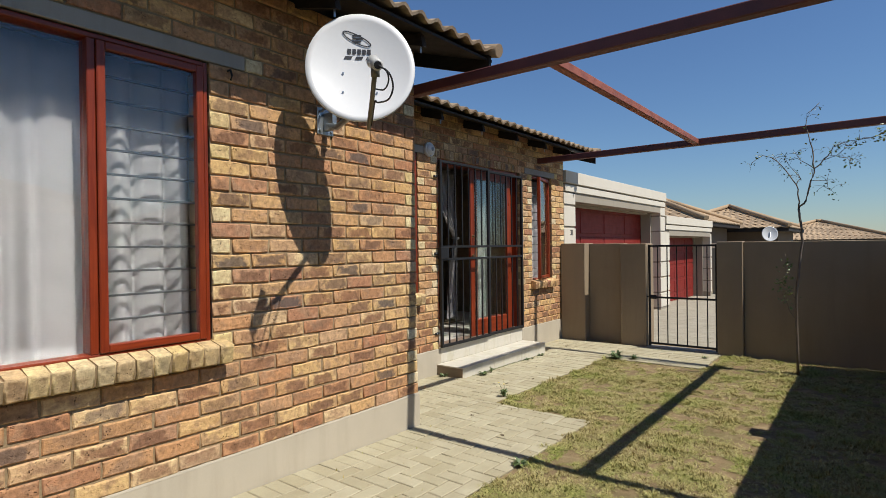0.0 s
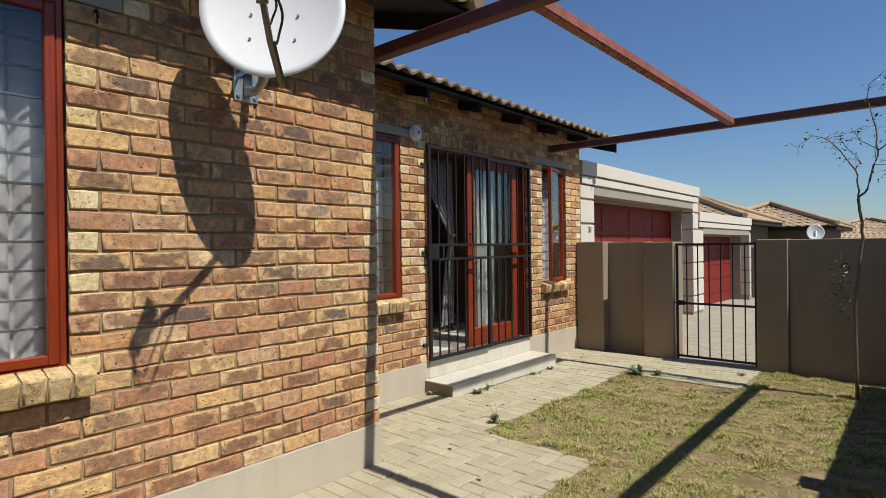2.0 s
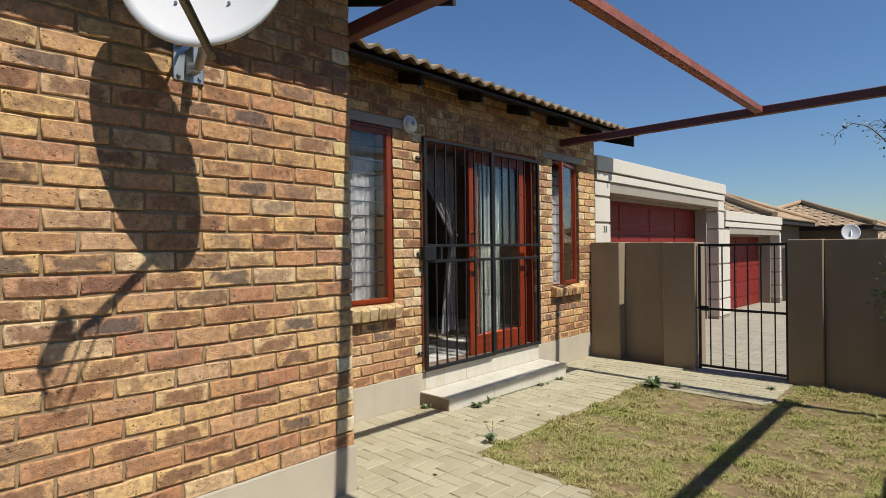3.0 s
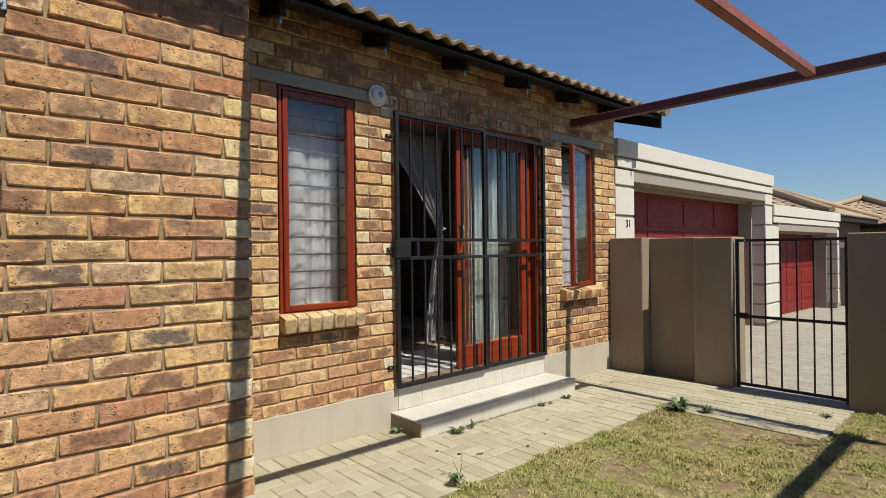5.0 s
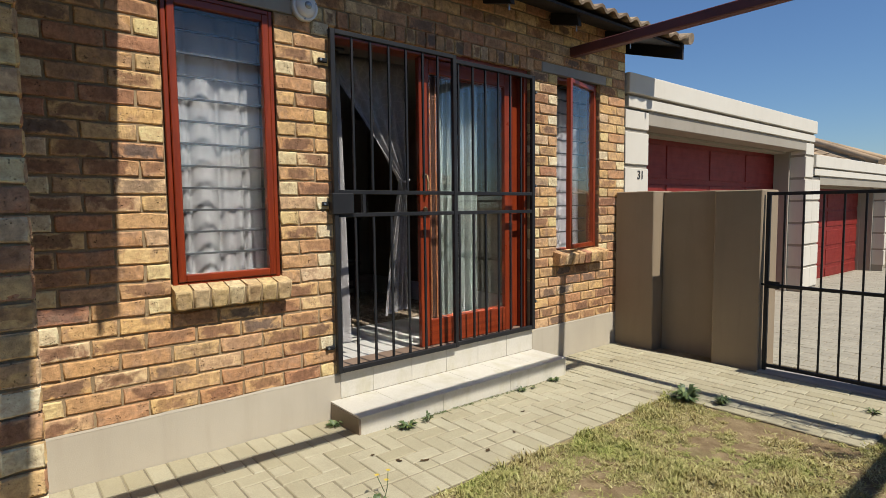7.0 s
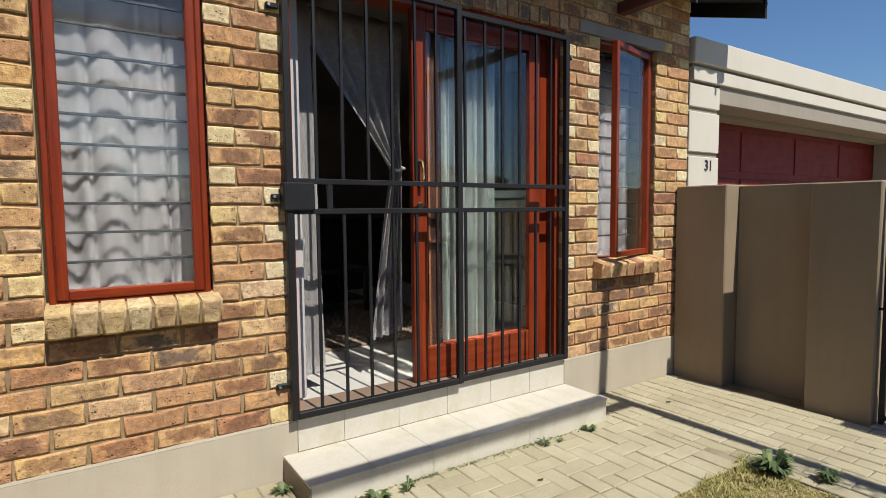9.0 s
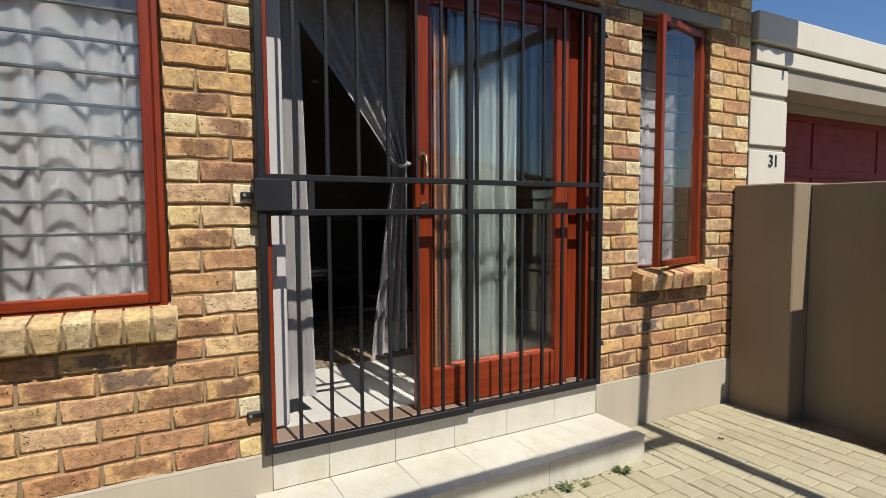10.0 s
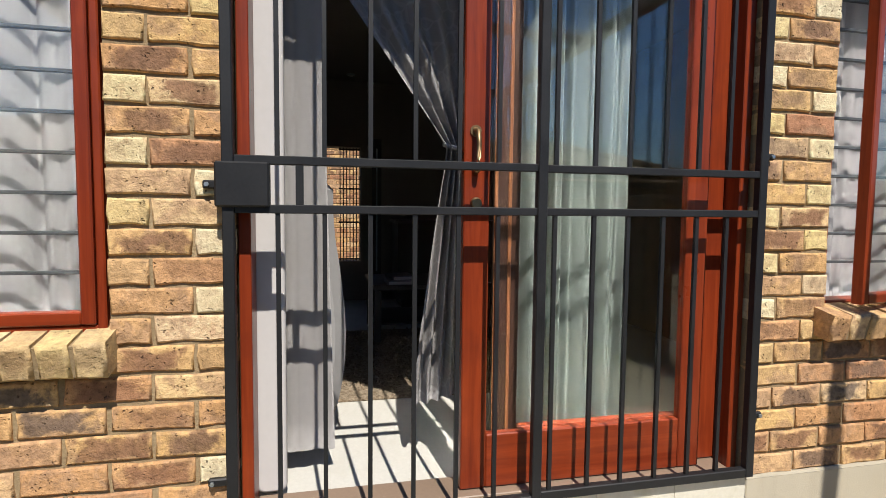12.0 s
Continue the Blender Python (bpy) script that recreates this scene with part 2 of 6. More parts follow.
def mesh_of(bm, name, materials):
    bm.normal_update()
    me = bpy.data.meshes.new(name)
    bm.to_mesh(me)
    bm.free()
    for m in materials if isinstance(materials, (list, tuple)) else [materials]:
        me.materials.append(m)
    return me


def part(name, bm, material, parent=None, label="", m=None):
    ob = new(name, mesh_of(bm, name, material))
    if parent is not None:
        ob.parent = parent
    if m is not None:
        ob.matrix_basis = m
    if label:
        ob["label"] = label
    return ob


def thing(name, at=(0, 0, 0), label="", category="", group="", kind="", rz=0.0):
    ob = new(name)
    ob.empty_display_size = 0.05
    ob.matrix_basis = pose(*at, 0, 0, rz)
    return tagged(ob, label, category, group, kind)


def add_box(bm, x0, x1, y0, y1, z0, z1, bevel=0.0, mat=0):
    vs = [bm.verts.new(p) for p in ((x0, y0, z0), (x1, y0, z0), (x1, y1, z0), (x0, y1, z0), (x0, y0, z1), (x1, y0, z1), (x1, y1, z1), (x0, y1, z1))]
    fs = [bm.faces.new([vs[i] for i in q]) for q in ((3, 2, 1, 0), (4, 5, 6, 7), (0, 1, 5, 4), (1, 2, 6, 5), (2, 3, 7, 6), (3, 0, 4, 7))]
    for fc in fs:
        fc.material_index = mat
    if bevel > 0:
        es = {e for fc in fs for e in fc.edges}
        bmesh.ops.bevel(bm, geom=list(es), offset=bevel, segments=1, affect="EDGES")
    return vs


def box(x0, x1, y0, y1, z0, z1, bevel=0.0):
    bm = bmesh.new()
    add_box(bm, x0, x1, y0, y1, z0, z1, bevel)
    return bm


def add_tube(bm, points, radius, sides=8, closed_ends=True):
    """A round bar along the points; radius is a number or one for each point."""
    pts = [Vector(p) for p in points]
    rad = radius if isinstance(radius, (list, tuple)) else [radius] * len(pts)
    rings = []
    up = Vector((0, 0, 1))
    for i, p in enumerate(pts):
        d = (pts[min(i + 1, len(pts) - 1)] - pts[max(i - 1, 0)]).normalized()
        ref = up if abs(d.dot(up)) < 0.95 else Vector((1, 0, 0))
        u = d.cross(ref).normalized()
        w = d.cross(u).normalized()
        rings.append([bm.verts.new(p + (u * math.cos(a) + w * math.sin(a)) * rad[i]) for a in (2 * math.pi * k / sides for k in range(sides))])
    for a, b in zip(rings, rings[1:]):
        for k in range(sides):
            fc = bm.faces.new((a[k], a[(k + 1) % sides], b[(k + 1) % sides], b[k]))
            fc.smooth = True
    if closed_ends:
        bm.faces.new(rings[0][::-1])
        bm.faces.new(rings[-1])


def tube(points, radius, sides=8):
    bm = bmesh.new()
    add_tube(bm, points, radius, sides)
    bmesh.ops.recalc_face_normals(bm, faces=bm.faces[:])
    return bm


def eased(points, steps=5):
    """The points joined by a smooth curve."""
    p = [Vector(q) for q in points]
    p = [p[0] * 2 - p[1]] + p + [p[-1] * 2 - p[-2]]
    out = []
    for a, b, c, d in zip(p, p[1:], p[2:], p[3:]):
        for k in range(steps):
            u = k / steps
            out.append((b * 2 + (c - a) * u + (a * 2 - b * 5 + c * 4 - d) * u * u + (b * 3 - a - c * 3 + d) * u ** 3) * 0.5)
    return out + [p[-2]]


def wall_mesh(length_cuts, height_cuts, solid, thick, place):
    """A slab with openings: cells between the cuts are solid or not; place(u, v, d) gives the point at length u, height v, depth d."""
    bm = bmesh.new()
    seen = {}

    def vert(u, v, d):
        key = (round(u, 4), round(v, 4), round(d, 4))
        if key not in seen:
            seen[key] = bm.verts.new(place(u, v, d))
        return seen[key]

    nu, nv = len(length_cuts) - 1, len(height_cuts) - 1
    cell = [[solid((length_cuts[i] + length_cuts[i + 1]) / 2, (height_cuts[j] + height_cuts[j + 1]) / 2) for j in range(nv)] for i in range(nu)]

    def at(i, j):
        return 0 <= i < nu and 0 <= j < nv and cell[i][j]

    for i in range(nu):
        for j in range(nv):
            if not cell[i][j]:
                continue
            u0, u1, v0, v1 = length_cuts[i], length_cuts[i + 1], height_cuts[j], height_cuts[j + 1]
            bm.faces.new((vert(u0, v0, 0), vert(u1, v0, 0), vert(u1, v1, 0), vert(u0, v1, 0)))
            bm.faces.new((vert(u0, v1, thick), vert(u1, v1, thick), vert(u1, v0, thick), vert(u0, v0, thick)))
            for di, dj, a, b in ((-1, 0, (u0, v1), (u0, v0)), (1, 0, (u1, v0), (u1, v1)), (0, -1, (u0, v0), (u1, v0)), (0, 1, (u1, v1), (u0, v1))):
                if not at(i + di, j + dj):
                    bm.faces.new((vert(*a, 0), vert(*a, thick), vert(*b, thick), vert(*b, 0)))
    bmesh.ops.recalc_face_normals(bm, faces=bm.faces[:])
    return bm


def ground_z(y):
    """The yard falls gently away along the house, lies level before the gate, and falls again along the driveway."""
    y = max(-3.0, min(40.0, y))
    return 0.036 - 0.0162 * (min(y, 6.2) - 3.18 + max(0.0, y - 8.2))


# ---- the plan ----
XB, XR = -2.739, -3.723          # faces of the projecting room and of the wall set back
YB = 3.18                        # its corner
YE = 7.80                        # the house's far corner
Z0, COURSE = 0.278, 0.0842       # top of the plinth, height of a brick course
TOP = Z0 + 31 * COURSE
OPEN_BAY = (-0.62, 1.525, 0.87, 2.383)
OPEN_W2 = (3.775, 4.350, 0.87, 2.383)
OPEN_DOOR = (4.69, 6.46, 0.278, 2.383)
OPEN_W3 = (6.795, 7.395, 0.87, 2.383)


def inside(rects, u, v):
    return any(a < u < b and c < v < d for a, b, c, d in rects)


def cuts(lo, hi, rects, k):
    return sorted({lo, hi} | {r[k] for r in rects} | {r[k + 1] for r in rects})


# ground: one sheet to the horizon, with the yard's slope
bm = bmesh.new()
xs = [-900, -60, -12, -6, 0, 6, 12, 60, 900]
ys = [-900, -60, -3, 0, 3, 6.2, 8.2, 12, 20, 40, 90, 900]
grid = [[bm.verts.new((x, y, ground_z(y) - 0.012)) for y in ys] for x in xs]
for i in range(len(xs) - 1):
    for j in range(len(ys) - 1):
        bm.faces.new((grid[i][j], grid[i + 1][j], grid[i + 1][j + 1], grid[i][j + 1]))
GROUND = part("ground", bm, SOIL)
tagged(GROUND, "dry sandy lawn ground with straw and green patches", "ground", "", "structure")


def house_wall(name, x, y0, y1, rects, thick, label):
    """The plastered core and mortar bed of a wall along y, its face 11 mm behind the bricks."""
    r = [(a - 0.004, b + 0.004, c - 0.004, d + 0.004) for a, b, c, d in rects]
    bm = wall_mesh(cuts(y0, y1, r, 0), cuts(ground_z(y1) - 0.2, TOP, r, 2), lambda u, v: not inside(r, u, v), thick,
                   lambda u, v, d: (x - 0.011 - d, u, v))
    ob = part(name, bm, MORTAR)
    return tagged(ob, label, "wall", "", "structure")


WALL_BAY = house_wall("wall_bay", XB, -3.0, YB - 0.013, [OPEN_BAY], 0.22, "yellow and brown face brick wall of the projecting room")
WALL_BACK = house_wall("wall_recessed", XR, YB - 0.3, YE, [OPEN_W2, OPEN_DOOR, OPEN_W3], 0.22, "yellow and brown face brick wall set back beside the step")
WALL_RETURN = tagged(part("wall_return", box(XR - 0.2, XB - 0.234, YB - 0.24, YB - 0.012, -0.2, TOP), MORTAR), "short brick return wall of the projecting room", "wall", "", "structure")
tagged(part("wall_gable", box(-8.0, XR - 0.231, YE - 0.22, YE, -0.3, TOP), MORTAR), "far brick gable wall of the house", "wall", "", "structure")
OPEN_REAR = (4.93, 5.37, 0.71, 1.93)
bm = wall_mesh(cuts(-3.0, YE, [OPEN_REAR], 0), cuts(-0.3, TOP, [OPEN_REAR], 2), lambda u, v: not inside([OPEN_REAR], u, v), 0.2, lambda u, v, d: (-8.0 - d, u, v))
tagged(part("wall_rear", bm, WALL_IN_DIM), "plain painted rear wall with a narrow window", "wall", "", "structure")
tagged(part("wall_near_end", box(-8.0, XB - 0.232, -3.2, -3.0, -0.3, TOP), MORTAR), "plain brick end wall of the house", "wall", "", "structure")


def plinth(name, x, y0, y1, top):
    bm = bmesh.new()
    add_box(bm, x - 0.05, x + 0.006, y0, y1, -0.3, top, 0.004)
    return tagged(part(name, bm, PLINTH), "plastered plinth along the foot of the brick wall", "plinth", "", "structure")


def fillet(x, y0, y1, seed):
    """A thin uneven line of pale cement where the brickwork sits on the plinth."""
    rng = random.Random(seed)
    bm = bmesh.new()
    n = max(4, int((y1 - y0) / 0.03))
    rows = []
    for i in range(n + 1):
        y = y0 + (y1 - y0) * i / n
        hgt = 0.004 + 0.011 * max(0.0, noise.noise(Vector((y * 6, seed, 0)))) + rng.uniform(0, 0.003)
        rows.append([bm.verts.new(q) for q in ((x + 0.007, y, Z0 - 0.004), (x + 0.004, y, Z0 + hgt), (x - 0.02, y, Z0 + hgt * 0.6), (x - 0.02, y, Z0 - 0.004))])
    for a, b in zip(rows, rows[1:]):
        for i in range(4):
            bm.faces.new((a[i], b[i], b[(i + 1) % 4], a[(i + 1) % 4]))
    bmesh.ops.recalc_face_normals(bm, faces=bm.faces[:])
    return tagged(part("cement_fillet", bm, PLINTH), "pale cement line where bricks meet the plinth", "trim", "", "structure")


fillet(XB, -1.2, YB, 1)
fillet(XR, YB, 4.69, 2)
fillet(XR, 6.47, YE, 3)
plinth("plinth_bay", XB, -3.0, YB + 0.008, Z0 - 0.002)
plinth("plinth_recessed", XR, YB - 0.1, 4.70, Z0 - 0.002)
plinth("plinth_far", XR, 6.47, YE + 0.006, Z0 - 0.002)
tagged(part("plinth_return", box(XR, XB - 0.051, YB - 0.04, YB + 0.006, -0.3, Z0 - 0.002), PLINTH), "plastered plinth of the short return wall", "plinth", "", "structure")

# interior: floor, ceiling, partition
tagged(part("floor", box(-8.3, XR - 0.02, 3.0, YE - 0.2, 0.1, 0.285), FLOOR_TILE), "pale glazed tile floor inside the house", "floor", "", "structure")
tagged(part("floor_bedroom", box(-8.0, XB - 0.22, -3.0, 2.99, 0.1, 0.285), FLOOR_TILE), "pale tile floor of the front bedroom", "floor", "", "structure")
tagged(part("ceiling", box(-7.99, XR - 0.02, YB - 0.2, YE, 2.62, 2.70), WALL_IN_DIM), "plain white ceiling of the living room, its dimness put into the colour", "ceiling", "", "structure")
tagged(part("ceiling_bedroom", box(-7.99, XB - 0.02, -3.1, YB - 0.21, 2.62, 2.70), WALL_IN_DIM), "plain white ceiling of the front bedroom, its dimness put into the colour", "ceiling", "", "structure")
tagged(part("wall_partition", box(-7.98, XR - 0.235, 2.9, 3.0, 0.28, 2.62), WALL_IN_DIM), "plain painted wall between the rooms", "wall", "", "structure")

# ---- yard walls ----
tagged(part("wall_boundary", box(0.385, 0.545, -6.0, 7.60, -0.3, 1.41, 0.006), TAUPE), "taupe plastered boundary wall along the lawn", "wall", "", "structure")
tagged(part("wall_boundary_pier", box(0.36, 0.57, 4.56, 4.76, -0.3, 1.53, 0.006), TAUPE), "taupe plastered pier of the boundary wall", "wall", "", "structure")
tagged(part("wall_behind", box(-2.7, 0.8, -6.2, -6.04, -0.3, 1.41), TAUPE), "taupe plastered wall closing the yard", "wall", "", "structure")
tagged(part("wall_pier_house", box(XR + 0.008, -3.33, 7.65, 7.97, -0.3, 1.42, 0.008), TAUPE), "taupe plastered pier against the house corner", "wall", "", "structure")
tagged(part("wall_gate_panel", box(-3.328, -2.802, 7.81, 7.965, -0.3, 1.412, 0.006), TAUPE), "taupe plastered garden wall panel set back between piers", "wall", "", "structure")
tagged(part("wall_gate_pier", box(-2.80, -2.44, 7.65, 7.97, -0.3, 1.405, 0.008), TAUPE), "taupe plastered gate pier with a pale worn edge", "wall", "", "structure")
tagged(part("wall_yard_pier", box(-1.545, -1.25, 7.60, 7.80, -0.3, 1.415, 0.008), TAUPE), "taupe plastered pier beside the yard gate", "wall", "", "structure")
tagged(part("wall_yard", box(-1.248, 0.8, 7.645, 7.79, -0.3, 1.41, 0.006), TAUPE), "taupe plastered garden wall behind the lawn", "wall", "", "structure")

# ---- pergola ----


def beam(a, b, size, label, paint=None):
    """A square steel tube with a welded end cap and small weld beads."""
    a, b = Vector(a), Vector(b)
    h = size / 2
    root = thing("pergola_beam", tuple(a), label, "beam", "pergola beams")
    d = b - a
    bm = bmesh.new()
    if abs(d.x) > abs(d.y):
        add_box(bm, 0, d.x, -h, h, -h, h, 0.007)
    else:
        add_box(bm, -h, h, 0, d.y, -h, h, 0.007)
    part("tube", bm, paint or OXIDE, root)
    bm = bmesh.new()
    if abs(d.x) > abs(d.y):
        add_box(bm, d.x - 0.001, d.x + 0.004, -h * 0.94, h * 0.94, -h * 0.94, h * 0.94)
    else:
        add_box(bm, -h * 1.06, h * 1.06, -0.0, 0.008, -h * 1.06, h * 1.06)
        add_box(bm, -h * 1.06, h * 1.06, d.y - 0.008, d.y, -h * 1.06, h * 1.06)
    part("end_plate", bm, paint or OXIDE, root)
    return root


beam((XB - 0.25, 3.215, 2.595), (0.60, 3.215, 2.595), 0.078, "red oxide painted steel pergola beam from the house corner")
beam((XR + 0.002, 6.985, 2.592), (0.60, 6.985, 2.592), 0.078, "red oxide painted steel pergola beam under the far eave")
beam((-1.625, 3.255, 2.597), (-1.625, 6.945, 2.597), 0.066, "rusty red steel cross beam between the pergola beams", RUST)
beam((0.47, 3.255, 2.597), (0.47, 6.945, 2.597), 0.070, "red oxide steel cross beam above the boundary wall")
for yy in (3.215, 6.985):
    post = thing("pergola_post", (0.465, yy, 1.41), "red oxide steel post standing on the boundary wall", "post", "pergola posts")
    part("tube", box(-0.035, 0.035, -0.035, 0.035, 0.008, 1.145, 0.004), OXIDE, post)
    part("base_plate", box(-0.06, 0.06, -0.06, 0.06, 0.0, 0.008), OXIDE, post)

# ---- roofs ----
PITCH = radians(17)


def roof(name, xe, ze, y0, y1, back, label):
    """Eaves boarding and rafters of a lean roof that rises from its eave at xe; the tiles are laid on it later."""
    root = thing(name, (xe, 0, ze), label, "roof", "", "structure")
    t = math.tan(PITCH)
    depth = xe - back
    bm = bmesh.new()
    vs = [bm.verts.new(p) for p in ((-0.02, y0, -0.035), (-0.02, y1, -0.035), (-depth, y1, depth * t - 0.035), (-depth, y0, depth * t - 0.035),
                                    (-0.02, y0, -0.015), (-0.02, y1, -0.015), (-depth, y1, depth * t - 0.015), (-depth, y0, depth * t - 0.015))]
    for q in ((3, 2, 1, 0), (4, 5, 6, 7), (0, 1, 5, 4), (1, 2, 6, 5), (2, 3, 7, 6), (3, 0, 4, 7)):
        bm.faces.new([vs[i] for i in q])
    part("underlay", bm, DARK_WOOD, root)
    y = y0 + 0.06
    while y < y1 - 0.15:
        bm = bmesh.new()
        a = [bm.verts.new(p) for p in ((-0.09, y, -0.02), (-0.07, y, -0.11), (-1.3, y, 1.3 * t - 0.16), (-1.3, y, 1.3 * t - 0.04))]
        b = [bm.verts.new(v.co + Vector((0, 0.04, 0))) for v in a]
        bm.faces.new(a)
        bm.faces.new(b[::-1])
        for i in range(4):
            bm.faces.new((a[i], b[i], b[(i + 1) % 4], a[(i + 1) % 4]))
        bmesh.ops.recalc_face_normals(bm, faces=bm.faces[:])
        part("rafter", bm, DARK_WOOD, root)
        strap = bmesh.new()
        add_box(strap, -0.105, -0.102, y + 0.012, y + 0.026, -0.145, -0.08)
        part("tie_strap", strap, GALV, root, "bent galvanised roof tie strap")
        y += 0.76
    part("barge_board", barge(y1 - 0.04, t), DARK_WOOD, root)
    return root


def barge(y1, t):
    bm = bmesh.new()
    a = [bm.verts.new(p) for p in ((0.0, y1 - 0.03, -0.15), (0.0, y1 - 0.03, 0.0), (-2.4, y1 - 0.03, 2.4 * t), (-2.4, y1 - 0.03, 2.4 * t - 0.15))]
    b = [bm.verts.new(v.co + Vector((0, 0.025, 0))) for v in a]
    bm.faces.new(a)
    bm.faces.new(b[::-1])
    for i in range(4):
        bm.faces.new((a[i], b[i], b[(i + 1) % 4], a[(i + 1) % 4]))
    bmesh.ops.recalc_face_normals(bm, faces=bm.faces[:])
    return bm


ROOF_BAY = roof("roof_bay", -2.30, 2.86, -3.3, 3.62, -6.2, "brown concrete tile roof over the projecting room")
ROOF_MAIN = roof("roof_main", -3.375, 2.805, 3.60, 8.26, -6.2, "brown concrete tile roof over the wall set back")
bm = bmesh.new()
t = math.tan(PITCH)
for y0, y1, xe, ze in ((-3.3, 3.62, -2.30, 2.86), (3.59, 8.26, -3.375, 2.805)):
    zr = ze + (xe + 6.2) * t
    vs = [bm.verts.new(p) for p in ((-6.2, y0, zr), (-6.2, y1, zr), (-8.5, y1, zr - 2.3 * t), (-8.5, y0, zr - 2.3 * t))]
    vt = [bm.verts.new(v.co + Vector((0, 0, 0.06))) for v in vs]
    for q in (vs, vt[::-1]):
        bm.faces.new(q)
    for i in range(4):
        bm.faces.new((vs[i], vt[i], vt[(i + 1) % 4], vs[(i + 1) % 4]))
bmesh.ops.recalc_face_normals(bm, faces=bm.faces[:])
tagged(part("roof_rear", bm, TILE_CEMENT), "plain brown rear slope of the roof", "roof", "", "structure")
WALL_OUT = tagged(part("wall_yard_rear", box(-12.0, -11.813, 2.0, 9.0, -0.3, 2.4), MORTAR), "sunlit brick wall behind the house", "wall", "", "structure")

# ---- step and threshold ----
STEP = thing("step", (0, 0, 0), "cream tiled entrance step below the sliding door", "step", "", "structure")
part("core", box(XR + 0.007, -3.392, 4.64, 6.463, -0.25, 0.109), CONCRETE, STEP)
n = 6
w = (6.478 - 4.628) / n
for i in range(n):
    y0 = 4.628 + i * w
    part("tread_tile", box(XR + 0.003, -3.375, y0 + 0.0007, y0 + w - 0.0007, 0.110, 0.122, 0.002), STEP_TILE, STEP)
    if i % 2 == 0:
        part("riser_tile", box(-3.3915, -3.383, y0 + 0.0007, y0 + 2 * w - 0.0007, ground_z(5.5) - 0.03, 0.109, 0.0015), STEP_TILE, STEP)
    part("threshold_tile", box(XR - 0.02, XR + 0.004, max(4.702, y0 + 0.0007), min(6.468, y0 + w - 0.0007), 0.123, 0.290, 0.0015), STEP_TILE, STEP)
part("end_trim", box(XR + 0.008, -3.382, 4.627, 4.6395, -0.1, 0.109), plain("brown_tile_edge", (0.221, 0.166, 0.111), 0.5), STEP, "brown bare tile edge at the step's end")
part("end_trim", box(XR + 0.008, -3.382, 6.4635, 6.477, -0.1, 0.109), STEP_TILE, STEP)
# ---- windows, door, curtains ----
FABRIC = Nodes("white_curtain")
FABRIC.bsdf.inputs["Sheen Weight"].default_value = 0.05
_v = FABRIC.world_coords()
FABRIC.bump(FABRIC.noise(_v, 400, 2), 0.2, 0.001)
FABRIC = FABRIC.done(FABRIC.ramp(FABRIC.noise(_v, 6, 3), [(0.3, (0.45, 0.435, 0.445)), (0.7, (0.515, 0.50, 0.51))]), 0.9, 0.0, 0.1)
LINEN = plain("off_white_linen", (0.47, 0.445, 0.43), 0.9, 0.0, 0.05, 6, 0.1)
VOILE = plain("pale_blue_curtain", (0.285, 0.31, 0.295), 0.9, 0.0, 0.06, 6, 0.1)
DRAPE = Nodes("grey_patterned_drape")
_v = DRAPE.world_coords(1.0, (1, 1, 1))
_vor = DRAPE.node("ShaderNodeTexVoronoi", feature="DISTANCE_TO_EDGE")
DRAPE.put(_vor.inputs["Vector"], _v)
_vor.inputs["Scale"].default_value = 16.0
DRAPE = DRAPE.done(DRAPE.mix(DRAPE.ramp(_vor.outputs[0], [(0.04, 1.0), (0.07, 0.0)]), (0.39, 0.37, 0.365), (0.47, 0.45, 0.445)), 0.5, 0.0, 0.3)
BAR_STEEL = plain("painted_burglar_bar", (0.040, 0.043, 0.047), 0.45, 0.0, 0.2)
BRASS = plain("aged_brass", (0.24, 0.165, 0.085), 0.45, 0.9, 0.2)


def pleats(y0, y1, z0, z1, depth, waves, seed, flare=0.0):
    """A hanging curtain as a folded sheet along y: broad folds of uneven width that bulge forward, parted by sharp valleys."""
    rng = random.Random(seed)
    bm = bmesh.new()
    widths = [rng.uniform(0.7, 1.35) for _ in range(waves)]
    kinds = [(rng.uniform(0.75, 1.15), rng.choice((0.0, 0.3, 0.8, 1.3)), rng.uniform(-0.8, 0.8), rng.uniform(0, 6.28)) for _ in range(waves)]
    total = sum(widths)
    steps, nv = 14, 16
    rows = []
    for j in range(nv + 1):
        v = j / nv
        z = z1 + (z0 - z1) * v
        row = []
        at = 0.0
        for w, (amp, dip, skew, ph) in zip(widths, kinds):
            for i in range(steps + (w is widths[-1])):
                s = i / steps
                bulge = math.sin(math.pi * s) ** 0.85 - dip * math.sin(math.pi * s) ** 3 * (1 + 0.5 * math.sin(2.2 * v + ph))
                d = depth * (2.0 * amp * bulge - 1.0 + 0.9 * skew * (s - 0.5)) * (0.75 + 0.35 * v + 0.12 * math.sin(3 * v + ph))
                u = (at + w * (s + 0.10 * skew * math.sin(math.pi * s) + 0.05 * math.sin(2.5 * v + ph) * math.sin(math.pi * s))) / total
                row.append(bm.verts.new((d, y0 + (y1 - y0) * u + flare * v * (u - 0.5), z)))
            at += w
        rows.append(row)
    for a, b in zip(rows, rows[1:]):
        for i in range(len(a) - 1):
            fc = bm.faces.new((a[i], a[i + 1], b[i + 1], b[i]))
            fc.smooth = True
    bmesh.ops.solidify(bm, geom=bm.faces[:], thickness=0.0015)
    return bm


